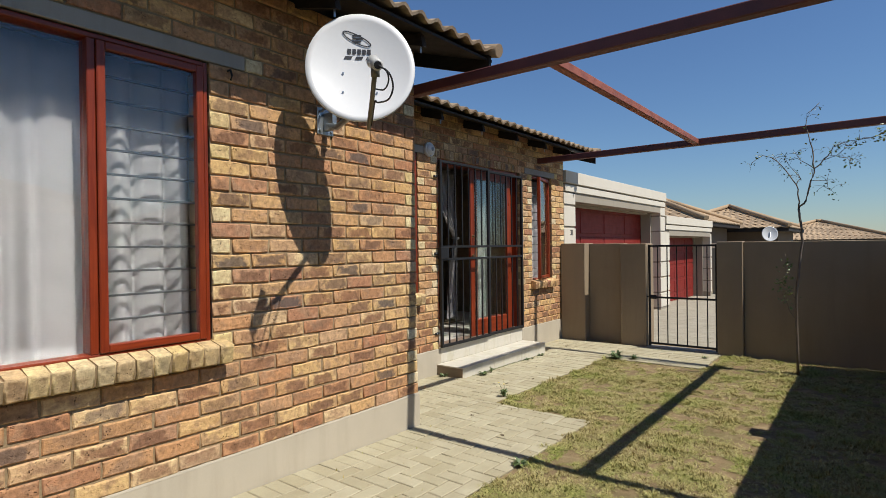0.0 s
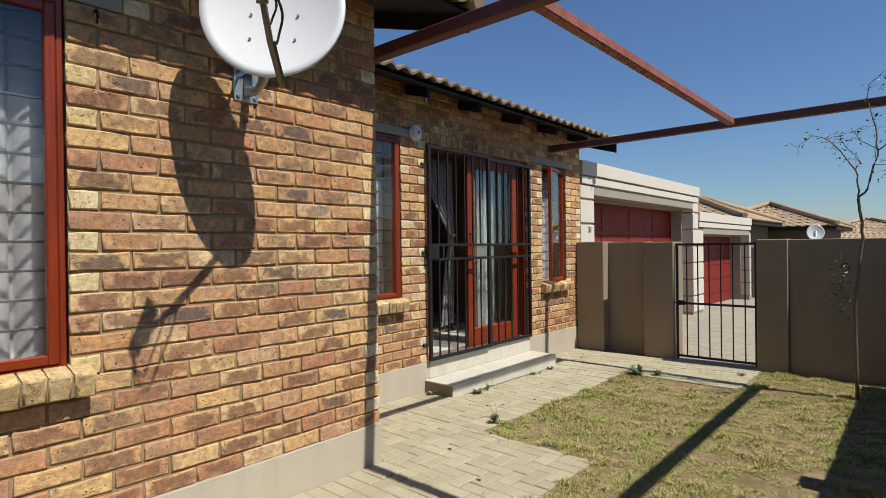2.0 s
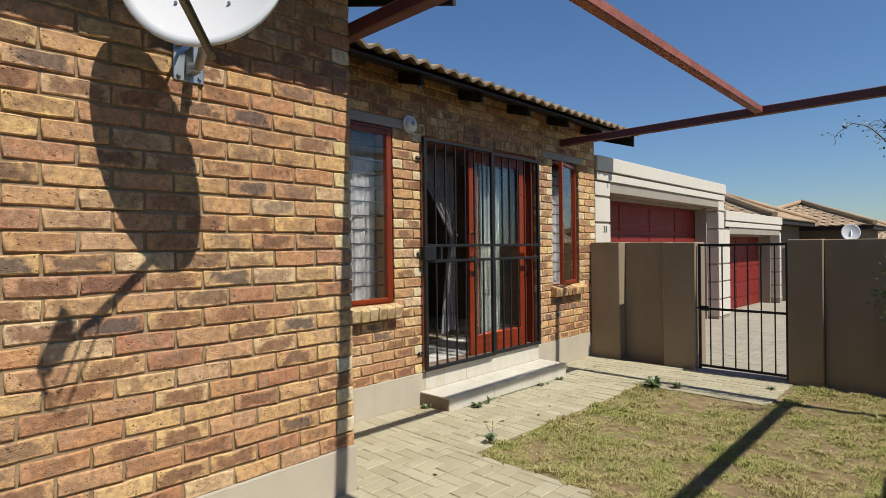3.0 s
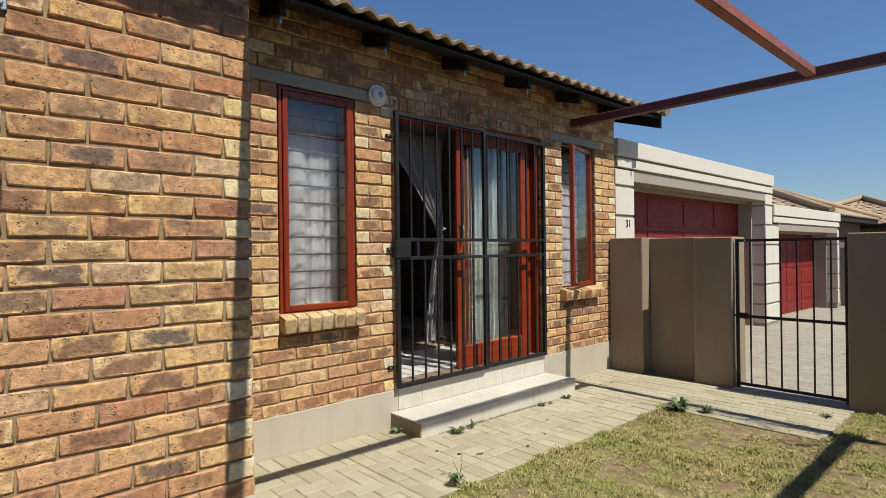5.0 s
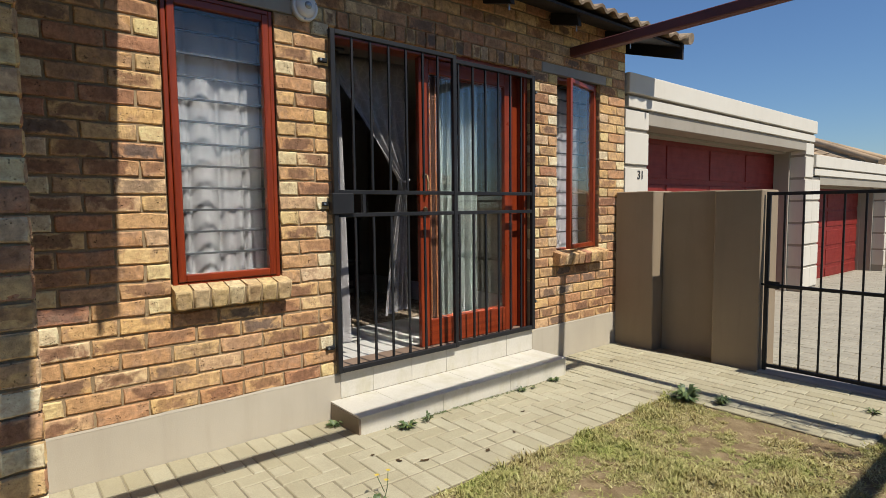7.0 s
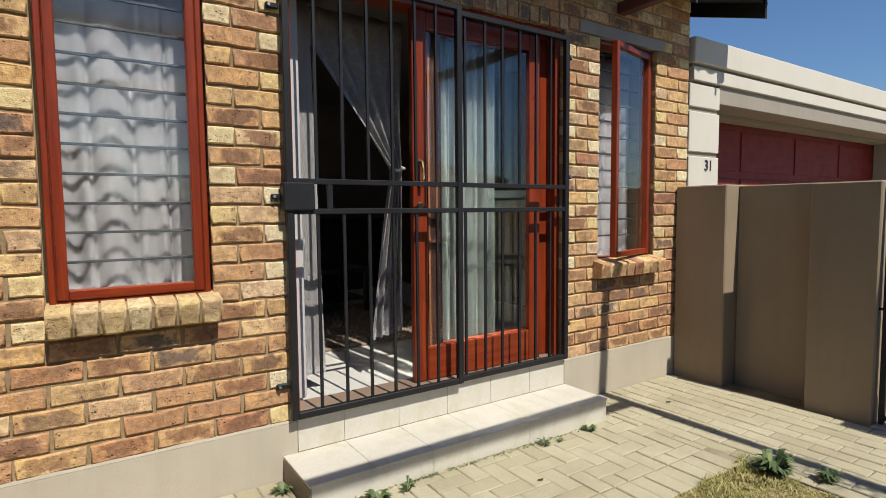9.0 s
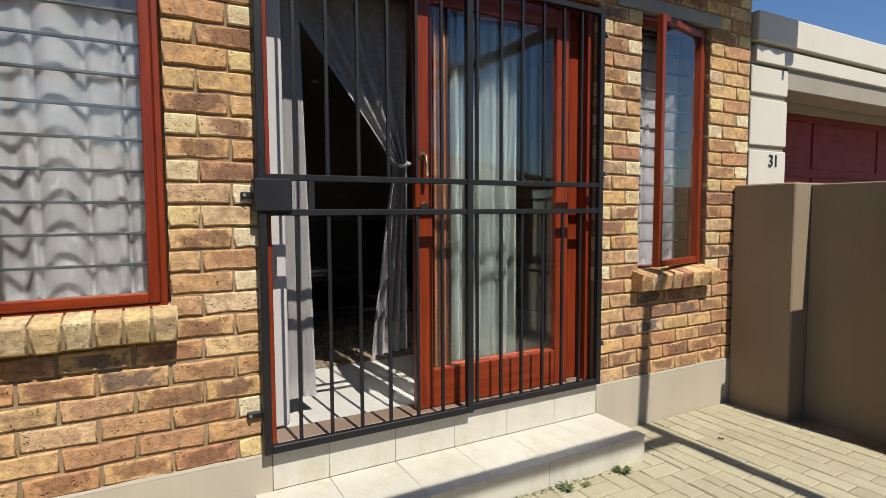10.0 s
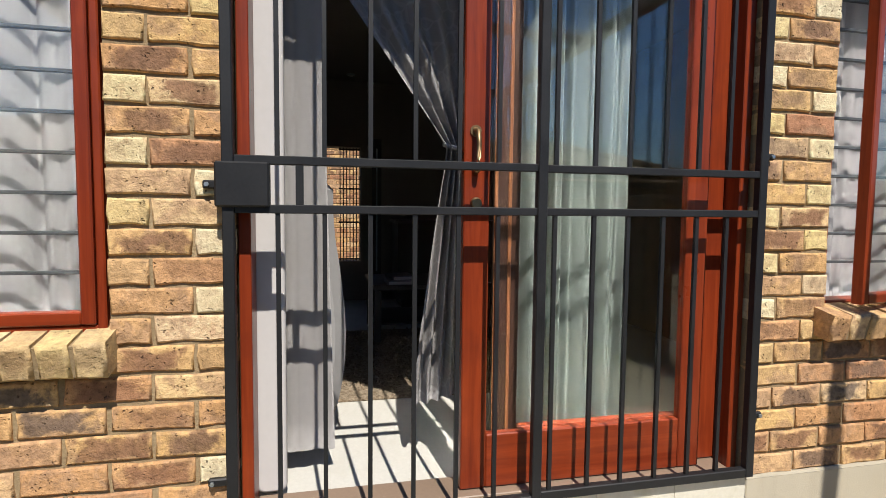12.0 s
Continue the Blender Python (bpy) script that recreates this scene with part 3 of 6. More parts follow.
def curtain(x, y0, y1, z0, z1, depth, waves, seed, material, label, flare=0.0):
    root = thing("curtain", (x, 0, 0), label, "curtain")
    part("cloth", pleats(y0, y1, z0, z1, depth, waves, seed, flare), material, root)
    part("rail", tube([(0, y0 - 0.04, z1 + 0.012), (0, y1 + 0.04, z1 + 0.012)], 0.011, 8), BAR_STEEL, root)
    return root


def ring_frame(x0, x1, y0, y1, z0, z1, wide, name, parent, label=""):
    """Two stiles and two rails as parts."""
    out = []
    for nm, b, mt in (("stile", (x0, x1, y0, y0 + wide, z0, z1), RED_WOOD), ("stile", (x0, x1, y1 - wide, y1, z0, z1), RED_WOOD),
                      ("rail", (x0, x1, y0 + wide, y1 - wide, z0, z0 + wide), RED_WOOD_Y), ("rail", (x0, x1, y0 + wide, y1 - wide, z1 - wide, z1), RED_WOOD_Y)):
        out.append(part(name + nm, box(*b, 0.004), mt, parent, label))
    return out


def pane(parent, y0, y1, z0, z1, x=0.0):
    p = part("pane", box(x - 0.002, x + 0.002, y0, y1, z0, z1), GLASS, parent, "clear window glass")
    p.visible_shadow = False
    return p


def sash(parent, y0, y1, z0, z1, hinge, angle):
    """A glazed casement that turns about its stile at hinge (y)."""
    s = new("sash")
    s.parent = parent
    s.empty_display_size = 0.05
    s.matrix_basis = pose(0, hinge, 0, 0, 0, angle)
    w = 0.037
    ring_frame(-0.02, 0.022, y0 - hinge, y1 - hinge, z0, z1, w, "", s)
    pane(s, y0 - hinge + w - 0.004, y1 - hinge - w + 0.004, z0 + w - 0.004, z1 - w + 0.004)
    return s


def window(name, x, y0, y1, z0, z1, lights, label, bars, open_light=None):
    """A stained timber window: frame, mullions, glazed sashes or fixed panes, and level burglar bars behind."""
    root = thing(name, (x, 0, 0), label, "window", "", "structure")
    ring_frame(-0.045, 0.045, y0, y1, z0, z1, 0.024, "frame_", root)
    edges = [y0 + 0.024] + list(lights) + [y1 - 0.024]
    for m in lights:
        part("mullion", box(-0.045, 0.045, m - 0.018, m + 0.018, z0 + 0.024, z1 - 0.024, 0.004), RED_WOOD, root)
    for i, (a, b) in enumerate(zip(edges, edges[1:])):
        a2 = a + (0.018 if i else 0) + 0.002
        b2 = b - (0.018 if i < len(edges) - 2 else 0) - 0.002
        if i in bars:
            ang = open_light[1] if open_light and open_light[0] == i else 0.0
            s = sash(root, a2, b2, z0 + 0.026, z1 - 0.026, b2 if ang else a2, ang)
            s.matrix_basis = pose(0.032, s.matrix_basis.translation.y, 0, 0, 0, ang)
            z = z0 + 0.16
            while z < z1 - 0.10:
                part("burglar_bar", box(-0.086, -0.070, a2 - 0.018, b2 + 0.018, z - 0.0055, z + 0.0055, 0.0015), BAR_STEEL, root)
                z += 0.1165
        else:
            pane(root, a2, b2, z0 + 0.024, z1 - 0.024, 0.0)
    return root


def sill_bricks(x, y0, y1, ztop, label, clay=SILL_BRICK):
    """A sill of bricks on edge that slope outwards."""
    root = thing("window_sill", (0, 0, 0), label, "window sill", "brick sills")
    n = max(1, round((y1 - y0) / 0.0835))
    w = (y1 - y0) / n
    rng = random.Random(int(y0 * 100) + 7)
    for i in range(n):
        m = pose(x - 0.075, y0 + (i + 0.5) * w, ztop - 0.062, rng.uniform(-0.8, 0.8), 12.5 + rng.uniform(-1, 1), rng.uniform(-1.2, 1.2))
        ob = part("brick", brick_bm(w - 0.008, 0.100, 0.13, rng, 0.009), clay, root, "", m @ pose(0.10 + rng.uniform(-0.003, 0.003), 0, 0))
    bed = part("mortar_bed", box(-0.125, -0.012, y0 + 0.006, y1 - 0.006, -0.047, 0.042), MORTAR, root)
    bed.matrix_basis = pose(x - 0.075, 0, ztop - 0.062, 0, 12.5) @ pose(0.10, 0, 0)
    return root


def brick_bm(length, height, depth, rng, soft=0.005):
    """A brick with worn, uneven edges; its face looks along +x from the origin, its body lies behind."""
    bm = bmesh.new()
    h, l = height / 2, length / 2
    us = [-1, -0.33, 0.33, 1] if length > 0.15 else [-1, 0, 1]
    ring = [(u * l, -h) for u in us] + [(l, 0.0)] + [(u * l, h) for u in us[::-1]] + [(-l, 0.0)]
    j = [(rng.uniform(-0.0036, 0.0026), rng.uniform(-0.0032, 0.0028), rng.uniform(-0.003, 0.001)) for _ in ring]
    back = [bm.verts.new((-depth, y, z)) for y, z in ring]
    rim = [bm.verts.new((-soft + jj[2], y + jj[0], z + jj[1])) for (y, z), jj in zip(ring, j)]
    face = [bm.verts.new((jj[2], y - soft * (y > l * 0.9) + soft * (y < -l * 0.9) + jj[0], z - soft * (z > 0.001) + soft * (z < -0.001) + jj[1])) for (y, z), jj in zip(ring, j)]
    n = len(ring)
    layer = bm.loops.layers.uv.new("face")
    for i in range(n):
        k = (i + 1) % n
        bm.faces.new((back[i], back[k], rim[k], rim[i]))
        fc = bm.faces.new((rim[i], rim[k], face[k], face[i]))
        fc.smooth = True
    bm.faces.new(face)
    for fc in bm.faces:
        for lp in fc.loops:
            lp[layer].uv = (lp.vert.co.y / length + 0.5, lp.vert.co.z / height + 0.5)
    return bm


window("window_1", XB - 0.055, -0.62 + 0.005, 1.52, 0.905, 2.378, [0.43, 0.972], "wide red-stained timber window with brick sill", (2,))
window("window_2", XR - 0.055, 3.78, 4.345, 0.905, 2.378, [], "narrow red-stained timber casement with burglar bars", (0,))
window("window_3", XR - 0.082, 6.802, 7.39, 0.905, 2.378, [], "narrow red-stained timber casement standing open", (0,), (0, 13.5))
sill_bricks(XB + 0.062, -0.70, 1.60, 0.93, "yellow brick window sill on edge below the wide window")
sill_bricks(XR + 0.062, 3.765, 4.375, 0.93, "yellow brick window sill on edge below the narrow window")
sill_bricks(XR + 0.062, 6.735, 7.425, 0.925, "brown brick window sill on edge below the open casement", BRICK)
curtain(XB - 0.165, 0.30, 1.005, 0.89, 2.35, 0.026, 4, 3, FABRIC, "plain white curtain behind the wide window")
curtain(XB - 0.205, 0.96, 1.515, 0.89, 2.35, 0.030, 4, 4, FABRIC, "white curtain striped by burglar bar shadows")
curtain(XB - 0.165, -0.57, 0.25, 0.89, 2.35, 0.026, 6, 5, FABRIC, "plain white curtain drawn to the window's far end")
curtain(XR - 0.215, 3.785, 4.340, 0.89, 2.35, 0.030, 4, 6, FABRIC, "white curtain behind the narrow barred window")
curtain(XR - 0.228, 6.80, 7.39, 0.89, 2.35, 0.030, 4, 7, FABRIC, "white curtain behind the open casement")


def lintel(x, y0, y1):
    return tagged(part("lintel", box(x - 0.10, x + 0.001, y0, y1, 2.386, 2.462, 0.003), CONCRETE), "grey precast concrete lintel above the window", "lintel", "", "structure")


LINTELS = ((XB, -0.85, 1.735), (XR, 3.57, 4.46), (XR, 6.60, 7.485))
for a in LINTELS:
    lintel(*a)

# sliding door
BROWN_STRIP = wood_material("brown_strip", (0.134, 0.047, 0.017), (0.205, 0.079, 0.032), 0.5)
DOOR = thing("door_1", (0, 0, 0), "red-stained timber sliding door, half open, with tall glass", "door", "", "structure")
part("jamb", box(XR - 0.165, XR - 0.035, 4.693, 4.728, 0.292, 2.38, 0.003), RED_WOOD, DOOR)
part("jamb", box(XR - 0.165, XR - 0.035, 6.418, 6.457, 0.292, 2.38, 0.003), RED_WOOD, DOOR)
part("head", box(XR - 0.165, XR - 0.035, 4.729, 6.417, 2.322, 2.38, 0.003), RED_WOOD_Y, DOOR)
part("threshold", box(XR - 0.17, XR - 0.022, 4.729, 6.417, 0.2915, 0.308, 0.003), plain("worn_threshold", (0.237, 0.166, 0.118), 0.5), DOOR, "worn timber threshold with track")


def door_panel(x, y0, y1, name, near=RED_WOOD):
    p = new(name)
    p.parent = DOOR
    p.empty_display_size = 0.05
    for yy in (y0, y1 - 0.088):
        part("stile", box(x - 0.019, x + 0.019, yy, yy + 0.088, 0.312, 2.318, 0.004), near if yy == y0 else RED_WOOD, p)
    part("bottom_rail", box(x - 0.0185, x + 0.0185, y0 + 0.089, y1 - 0.089, 0.312, 0.498, 0.004), RED_WOOD_Y, p)
    part("top_rail", box(x - 0.0185, x + 0.0185, y0 + 0.089, y1 - 0.089, 2.22, 2.318, 0.004), RED_WOOD_Y, p)
    pane(p, y0 + 0.084, y1 - 0.084, 0.494, 2.224, x)
    return p


PANEL = door_panel(XR - 0.080, 5.388, 6.312, "sliding_panel")
# the fixed panel's near stile is a much darker brown than its other stile
FIXED = door_panel(XR - 0.128, 5.515, 6.416, "fixed_panel", wood_material("dark_brown_stile", (0.024, 0.009, 0.006), (0.047, 0.019, 0.011), 0.5))
for y in (5.507, 5.557):
    part("weather_strip", box(XR - 0.108, XR - 0.102, y, y + 0.013, 0.32, 2.31, 0.002), BROWN_STRIP, FIXED, "thin brown timber strip")
hx = XR - 0.061
part("pull_handle", tube([(hx, 5.425, 1.52), (hx + 0.035, 5.425, 1.512), (hx + 0.045, 5.425, 1.47), (hx + 0.043, 5.425, 1.43), (hx + 0.03, 5.425, 1.39), (hx, 5.425, 1.385)], [0.012, 0.009, 0.008, 0.008, 0.009, 0.011], 10), BRASS, PANEL, "aged brass pull handle")
part("handle_rose", tube([(hx - 0.001, 5.425, 1.518), (hx + 0.006, 5.425, 1.518)], 0.019, 16), BRASS, PANEL)
part("lock_cylinder", tube([(hx - 0.001, 5.43, 1.283), (hx + 0.012, 5.43, 1.283)], [0.021, 0.016], 16), BRASS, PANEL, "round brass lock rose")
curtain(XR - 0.24, 5.655, 6.10, 0.33, 2.34, 0.03, 6, 9, VOILE, "pale curtain in soft folds behind the door glass")


def drape(seed):
    """A curtain drawn aside: it falls slantwise to its tie and hangs free below."""
    bm = bmesh.new()
    rng = random.Random(seed)
    nu, nv = 46, 30
    rows = []
    for j in range(nv + 1):
        v = j / nv
        z = 2.33 - v * 1.80
        if z > 1.48:
            k = (2.33 - z) / 0.85
            left, right = 4.80 + 0.585 * k, 5.50 - 0.03 * k
        else:
            k = (1.48 - z) / 0.95
            left, right = 5.385 - 0.115 * k ** 0.8, 5.47
        row = []
        for i in range(nu + 1):
            u = i / nu
            a = u * 9 * math.pi + 1.2 * math.sin(v * 3)
            d = (0.010 + 0.020 * abs(math.sin(v * 2.6))) * math.sin(a) + 0.06 * (1 - u) * max(0, 1 - abs(z - 1.5) * 1.4)
            row.append(bm.verts.new((d, left + (right - left) * u, z + (0.03 * (u - 0.5) if j == nv else 0))))
        rows.append(row)
    for a, b in zip(rows, rows[1:]):
        for i in range(nu):
            bm.faces.new((a[i], a[i + 1], b[i + 1], b[i])).smooth = True
    bmesh.ops.solidify(bm, geom=bm.faces[:], thickness=0.0015)
    return bm


DR = thing("tied_curtain", (XR - 0.35, 0, 0), "grey patterned curtain tied aside in the doorway", "curtain")
part("cloth", drape(2), DRAPE, DR)
part("tie_band", tube([(0.05, 5.375, 1.50), (0.065, 5.42, 1.485), (0.05, 5.47, 1.50), (0.0, 5.48, 1.51), (-0.03, 5.43, 1.50), (0.05, 5.375, 1.50)], 0.009, 6), DRAPE, DR)


def flat_panel(w, h, t, r):
    """A padded board on end with rounded corners, standing on its foot."""
    bm = bmesh.new()
    ring = []
    for cy, cz, a0 in ((w / 2 - r, r, -90), (w / 2 - r, h - r, 0), (-w / 2 + r, h - r, 90), (-w / 2 + r, r, 180)):
        ring += [(cy + r * math.cos(radians(a0 + 15 * k)), cz + r * math.sin(radians(a0 + 15 * k))) for k in range(7)]
    loops = []
    for x, q in ((-t, 0.0), (-0.012, 0.0), (-0.004, 0.003), (0.0, 0.010)):
        loops.append([bm.verts.new((x, y - q * (1 if y > 0 else -1), z + q * (1 if z < h / 2 else -1))) for y, z in ring])
    for a, b in zip(loops, loops[1:]):
        for k in range(len(ring)):
            bm.faces.new((a[k], a[(k + 1) % len(ring)], b[(k + 1) % len(ring)], b[k])).smooth = True
    bm.faces.new(loops[0][::-1])
    bm.faces.new(loops[-1])
    return bm


ROLL = thing("rolled_curtain", (XR - 0.175, 4.768, 0.309), "off-white curtain pressed flat against the door jamb", "curtain")
part("cloth", flat_panel(0.098, 2.0, 0.03, 0.022), LINEN, ROLL)
HANG = curtain(XR - 0.33, 4.76, 4.93, 0.375, 2.34, 0.006, 2, 11, LINEN, "grey-white curtain hanging inside the door jamb", 0.10)
part("rail_end", tube([(0, 4.655, 2.352), (0, 4.721, 2.352)], 0.011, 8), BAR_STEEL, HANG)
part("bracket", box(0.0, 0.101, 4.660, 4.668, 2.343, 2.361), BAR_STEEL, HANG)

# security gate
GATE = thing("security_gate", (XR + 0.035, 0, 0), "black steel security gate across the sliding door", "security gate")


def leaf(name, y0, y1, z0, z1, x, bars, stub=None, both=True):
    lf = new(name)
    lf.parent = GATE
    lf.empty_display_size = 0.05
    f, b = 0.016, 0.0065
    if both:
        part("side_frame", box(x - f, x + f, y0, y0 + 2 * f, z0, z1, 0.003), BLACK, lf)
    part("side_frame", box(x - f, x + f, y1 - 2 * f, y1, z0, z1, 0.003), BLACK, lf)
    for za, zb in ((z0, z0 + 0.032), (z1 - 0.028, z1)):
        part("end_rail", box(x - f * 0.96, x + f * 0.96, y0 + 2 * f, y1 - 2 * f, za, zb, 0.003), BLACK, lf)
    for z in (1.257, 1.395):
        part("middle_rail", box(x - 0.0125, x + 0.0125, y0 + 2 * f, y1 - 2 * f, z - 0.0125, z + 0.0125, 0.0025), BLACK, lf)
    for y in bars:
        part("bar", box(x - b, x + b, y - b, y + b, z0 + 0.032, 1.245), BLACK, lf)
        part("bar", box(x - b, x + b, y - b, y + b, 1.4075, z1 - 0.028), BLACK, lf)
    if stub:
        part("stub", box(x - 0.011, x + 0.011, stub - 0.011, stub + 0.011, 1.2695, 1.3825), BLACK, lf)
    return lf


LEAF = leaf("hinged_leaf", 4.662, 5.632, 0.296, 2.342, 0.006, (4.811, 4.942, 5.075, 5.209, 5.345, 5.472), 4.872)
part("lock_box", box(-0.022, 0.034, 4.645, 4.790, 1.262, 1.388, 0.005), BLACK, LEAF, "black welded steel lock box")
part("lock_bolt", box(-0.006, 0.010, 4.775, 4.786, 1.388, 1.402), BLACK, LEAF)
leaf("fixed_leaf", 5.602, 6.470, 0.298, 2.322, -0.012, (5.672, 5.810, 5.935, 6.068, 6.198, 6.318), None, False)
for y, z in ((4.628, 1.325), (4.628, 0.455), (4.628, 2.16), (6.488, 0.52), (6.488, 1.46), (6.488, 2.2)):
    side = 1 if y < 5 else -1
    lug = new("wall_lug")
    lug.parent = GATE
    part("plate", box(-0.034, -0.014, y - 0.022, y + 0.034 * (side > 0) + 0.022 * (side < 0), z - 0.012, z + 0.012, 0.004), BLACK, lug)
    part("bolt_head", tube([(-0.014, y - 0.010 * side, z), (-0.006, y - 0.010 * side, z)], 0.007, 6), GALV, lug)

# room behind the door


def swell(bm):
    """Leans the sides of an upholstered back: slim at the top, full at the arms, drawn in at the foot."""
    bmesh.ops.subdivide_edges(bm, edges=[e for e in bm.edges if abs(e.verts[0].co.z - e.verts[1].co.z) > 0.5], cuts=8)
    for q in bm.verts:
        z = (q.co.z - 0.10) / 1.0
        q.co.y += (0.05 if q.co.y > 0 else -0.05) * (math.sin(math.pi * min(1, z * 1.25) ** 0.8) - 0.5)
    return bm


CHAIR = thing("armchair", (-4.86, 4.665, 0.285), "pale upholstered high-backed armchair beside the doorway", "armchair")
UPH = plain("pale_upholstery", (0.261, 0.253, 0.249), 0.9, 0.0, 0.06, 8, 0.3)
part("side_panel", box(-0.50, 0.50, 0.25, 0.33, 0.10, 0.62, 0.03), UPH, CHAIR)
part("side_panel", box(-0.50, 0.50, -0.55, -0.45, 0.06, 0.62, 0.03), UPH, CHAIR)
part("backrest", swell(box(0.36, 0.53, -0.45, 0.345, 0.10, 1.10, 0.045)), UPH, CHAIR)
part("seat_cushion", box(-0.48, 0.36, -0.44, 0.26, 0.16, 0.42, 0.04), UPH, CHAIR)
for dx in (-0.42, 0.42):
    for dy in (-0.45, 0.30):
        part("foot", tube([(dx, dy, 0), (dx, dy, 0.07)], 0.022, 8), DARK_WOOD, CHAIR)
RUGM = Nodes("shaggy_rug")
_v = RUGM.world_coords()
RUGM.bump(RUGM.noise(_v, 90, 3), 1.0, 0.02)
RUGM = RUGM.done(RUGM.ramp(RUGM.noise(_v, 45, 4, 0.7), [(0.3, (0.126, 0.079, 0.040)), (0.7, (0.411, 0.332, 0.237))]), 0.95)
bm = bmesh.new()
rng = random.Random(8)
for k in range(900):
    x, y = rng.uniform(-6.4, -4.82), rng.uniform(4.9, 6.6)
    a = rng.uniform(0, 6.28)
    p = [bm.verts.new((x + 0.012 * math.cos(a), y + 0.012 * math.sin(a), 0.30)), bm.verts.new((x - 0.012 * math.cos(a), y - 0.012 * math.sin(a), 0.30)), bm.verts.new((x + rng.uniform(-0.02, 0.02), y + rng.uniform(-0.02, 0.02), 0.325))]
    bm.faces.new(p)
add_box(bm, -6.4, -4.80, 4.9, 6.6, 0.286, 0.303, 0.004)
tagged(part("rug", bm, RUGM), "brown and cream shaggy rug on the tiles", "rug")
DARKF = plain("dark_furniture", (0.028, 0.022, 0.021), 0.4, 0.0, 0.2)
TABLE = thing("coffee_table", (-6.3, 5.75, 0.303), "dark wooden coffee table with two stacked books", "table")
part("tabletop", box(-0.35, 0.35, -0.45, 0.45, 0.38, 0.42, 0.006), DARKF, TABLE)
part("shelf", box(-0.31, 0.31, -0.40, 0.40, 0.12, 0.14, 0.004), DARKF, TABLE)
for dx in (-0.31, 0.31):
    for dy in (-0.41, 0.41):
        part("leg", box(dx - 0.025, dx + 0.025, dy - 0.025, dy + 0.025, 0, 0.38, 0.003), DARKF, TABLE)
PAPER = plain("grey_book_cover", (0.158, 0.158, 0.166), 0.6)
for i, (dx, dy) in enumerate(((-6.05, 5.50), (-6.07, 5.52))):
    bk = thing("book", (dx, dy, 0.723 + i * 0.032), "grey book lying on the dark coffee table", "book", "stacked books", "", 8 * i)
    part("cover", box(-0.12, 0.12, -0.09, 0.09, 0, 0.03, 0.003), PAPER, bk)
    part("pages", box(-0.115, 0.121, -0.085, 0.085, 0.005, 0.025), FABRIC, bk)
SIDE = thing("sideboard", (-7.7, 6.4, 0.285), "dark sideboard against the rear wall", "sideboard")
part("carcass", box(-0.22, 0.22, -0.7, 0.7, 0.08, 0.85, 0.006), DARKF, SIDE)
part("top", box(-0.24, 0.24, -0.73, 0.73, 0.85, 0.88, 0.004), DARKF, SIDE)
part("plinth", box(-0.2, 0.2, -0.66, 0.66, 0, 0.08), DARKF, SIDE)
REAR = thing("window_bars", (-8.08, 0, 0.71), "black steel burglar bars in the rear window", "burglar bars")
for k in range(7):
    y = 5.155 + 0.035 * k
    part("bar", box(-0.005, 0.005, y - 0.005, y + 0.005, 0.0, 1.22), BLACK, REAR)
for z in (0.02, 0.42, 0.78, 1.20):
    part("rail", box(-0.006, 0.006, 5.14, 5.37, z - 0.008, z + 0.008), BLACK, REAR)
STRIP = thing("door_edge_strip", (-7.9, 5.53, 0.61), "thin pale metal strip on a dark inner door edge", "strip")
part("strip", box(-0.005, 0.005, -0.008, 0.008, 0.0, 1.30, 0.002), GALV, STRIP)
part("door_edge", box(-0.012, -0.006, -0.05, 0.05, -0.324, 1.40), DARKF, STRIP)

for x, y in ((-7.72, 5.25), (-7.2, 5.9)):
    dl = thing("downlight", (x, y, 2.62), "small round chrome downlight in the dark ceiling", "ceiling light", "ceiling downlights")
    part("rim", tube([(0, 0, 0.0), (0, 0, -0.012)], [0.045, 0.038], 18), GALV, dl)
    part("lens", tube([(0, 0, -0.012), (0, 0, -0.016)], 0.028, 16), WHITE_PAINT, dl)
# ---- satellite dish on the front wall ----
DISH = thing("satellite_dish", (XB, 2.29, 2.20), "white satellite dish on a galvanised wall bracket", "satellite dish")


def dish_bowl(r, deep):
    bm = bmesh.new()
    rings, sides = 10, 48
    prev = None
    top = bm.verts.new((0, 0, -deep))
    for i in range(1, rings + 1):
        q = i / rings
        ring = [bm.verts.new((r * q * math.cos(a), r * 1.06 * q * math.sin(a), deep * (q * q - 1))) for a in (2 * math.pi * k / sides for k in range(sides))]
        for k in range(sides):
            if prev is None:
                bm.faces.new((top, ring[k], ring[(k + 1) % sides]))
            else:
                bm.faces.new((prev[k], ring[k], ring[(k + 1) % sides], prev[(k + 1) % sides]))
        prev = ring
    rim = [bm.verts.new(v.co * 1.012 + Vector((0, 0, -0.012))) for v in prev]
    for k in range(sides):
        bm.faces.new((prev[k], rim[k], rim[(k + 1) % sides], prev[(k + 1) % sides]))
    for f in bm.faces:
        f.smooth = True
    bmesh.ops.recalc_face_normals(bm, faces=bm.faces[:])
    bmesh.ops.solidify(bm, geom=bm.faces[:], thickness=0.002)
    return bm


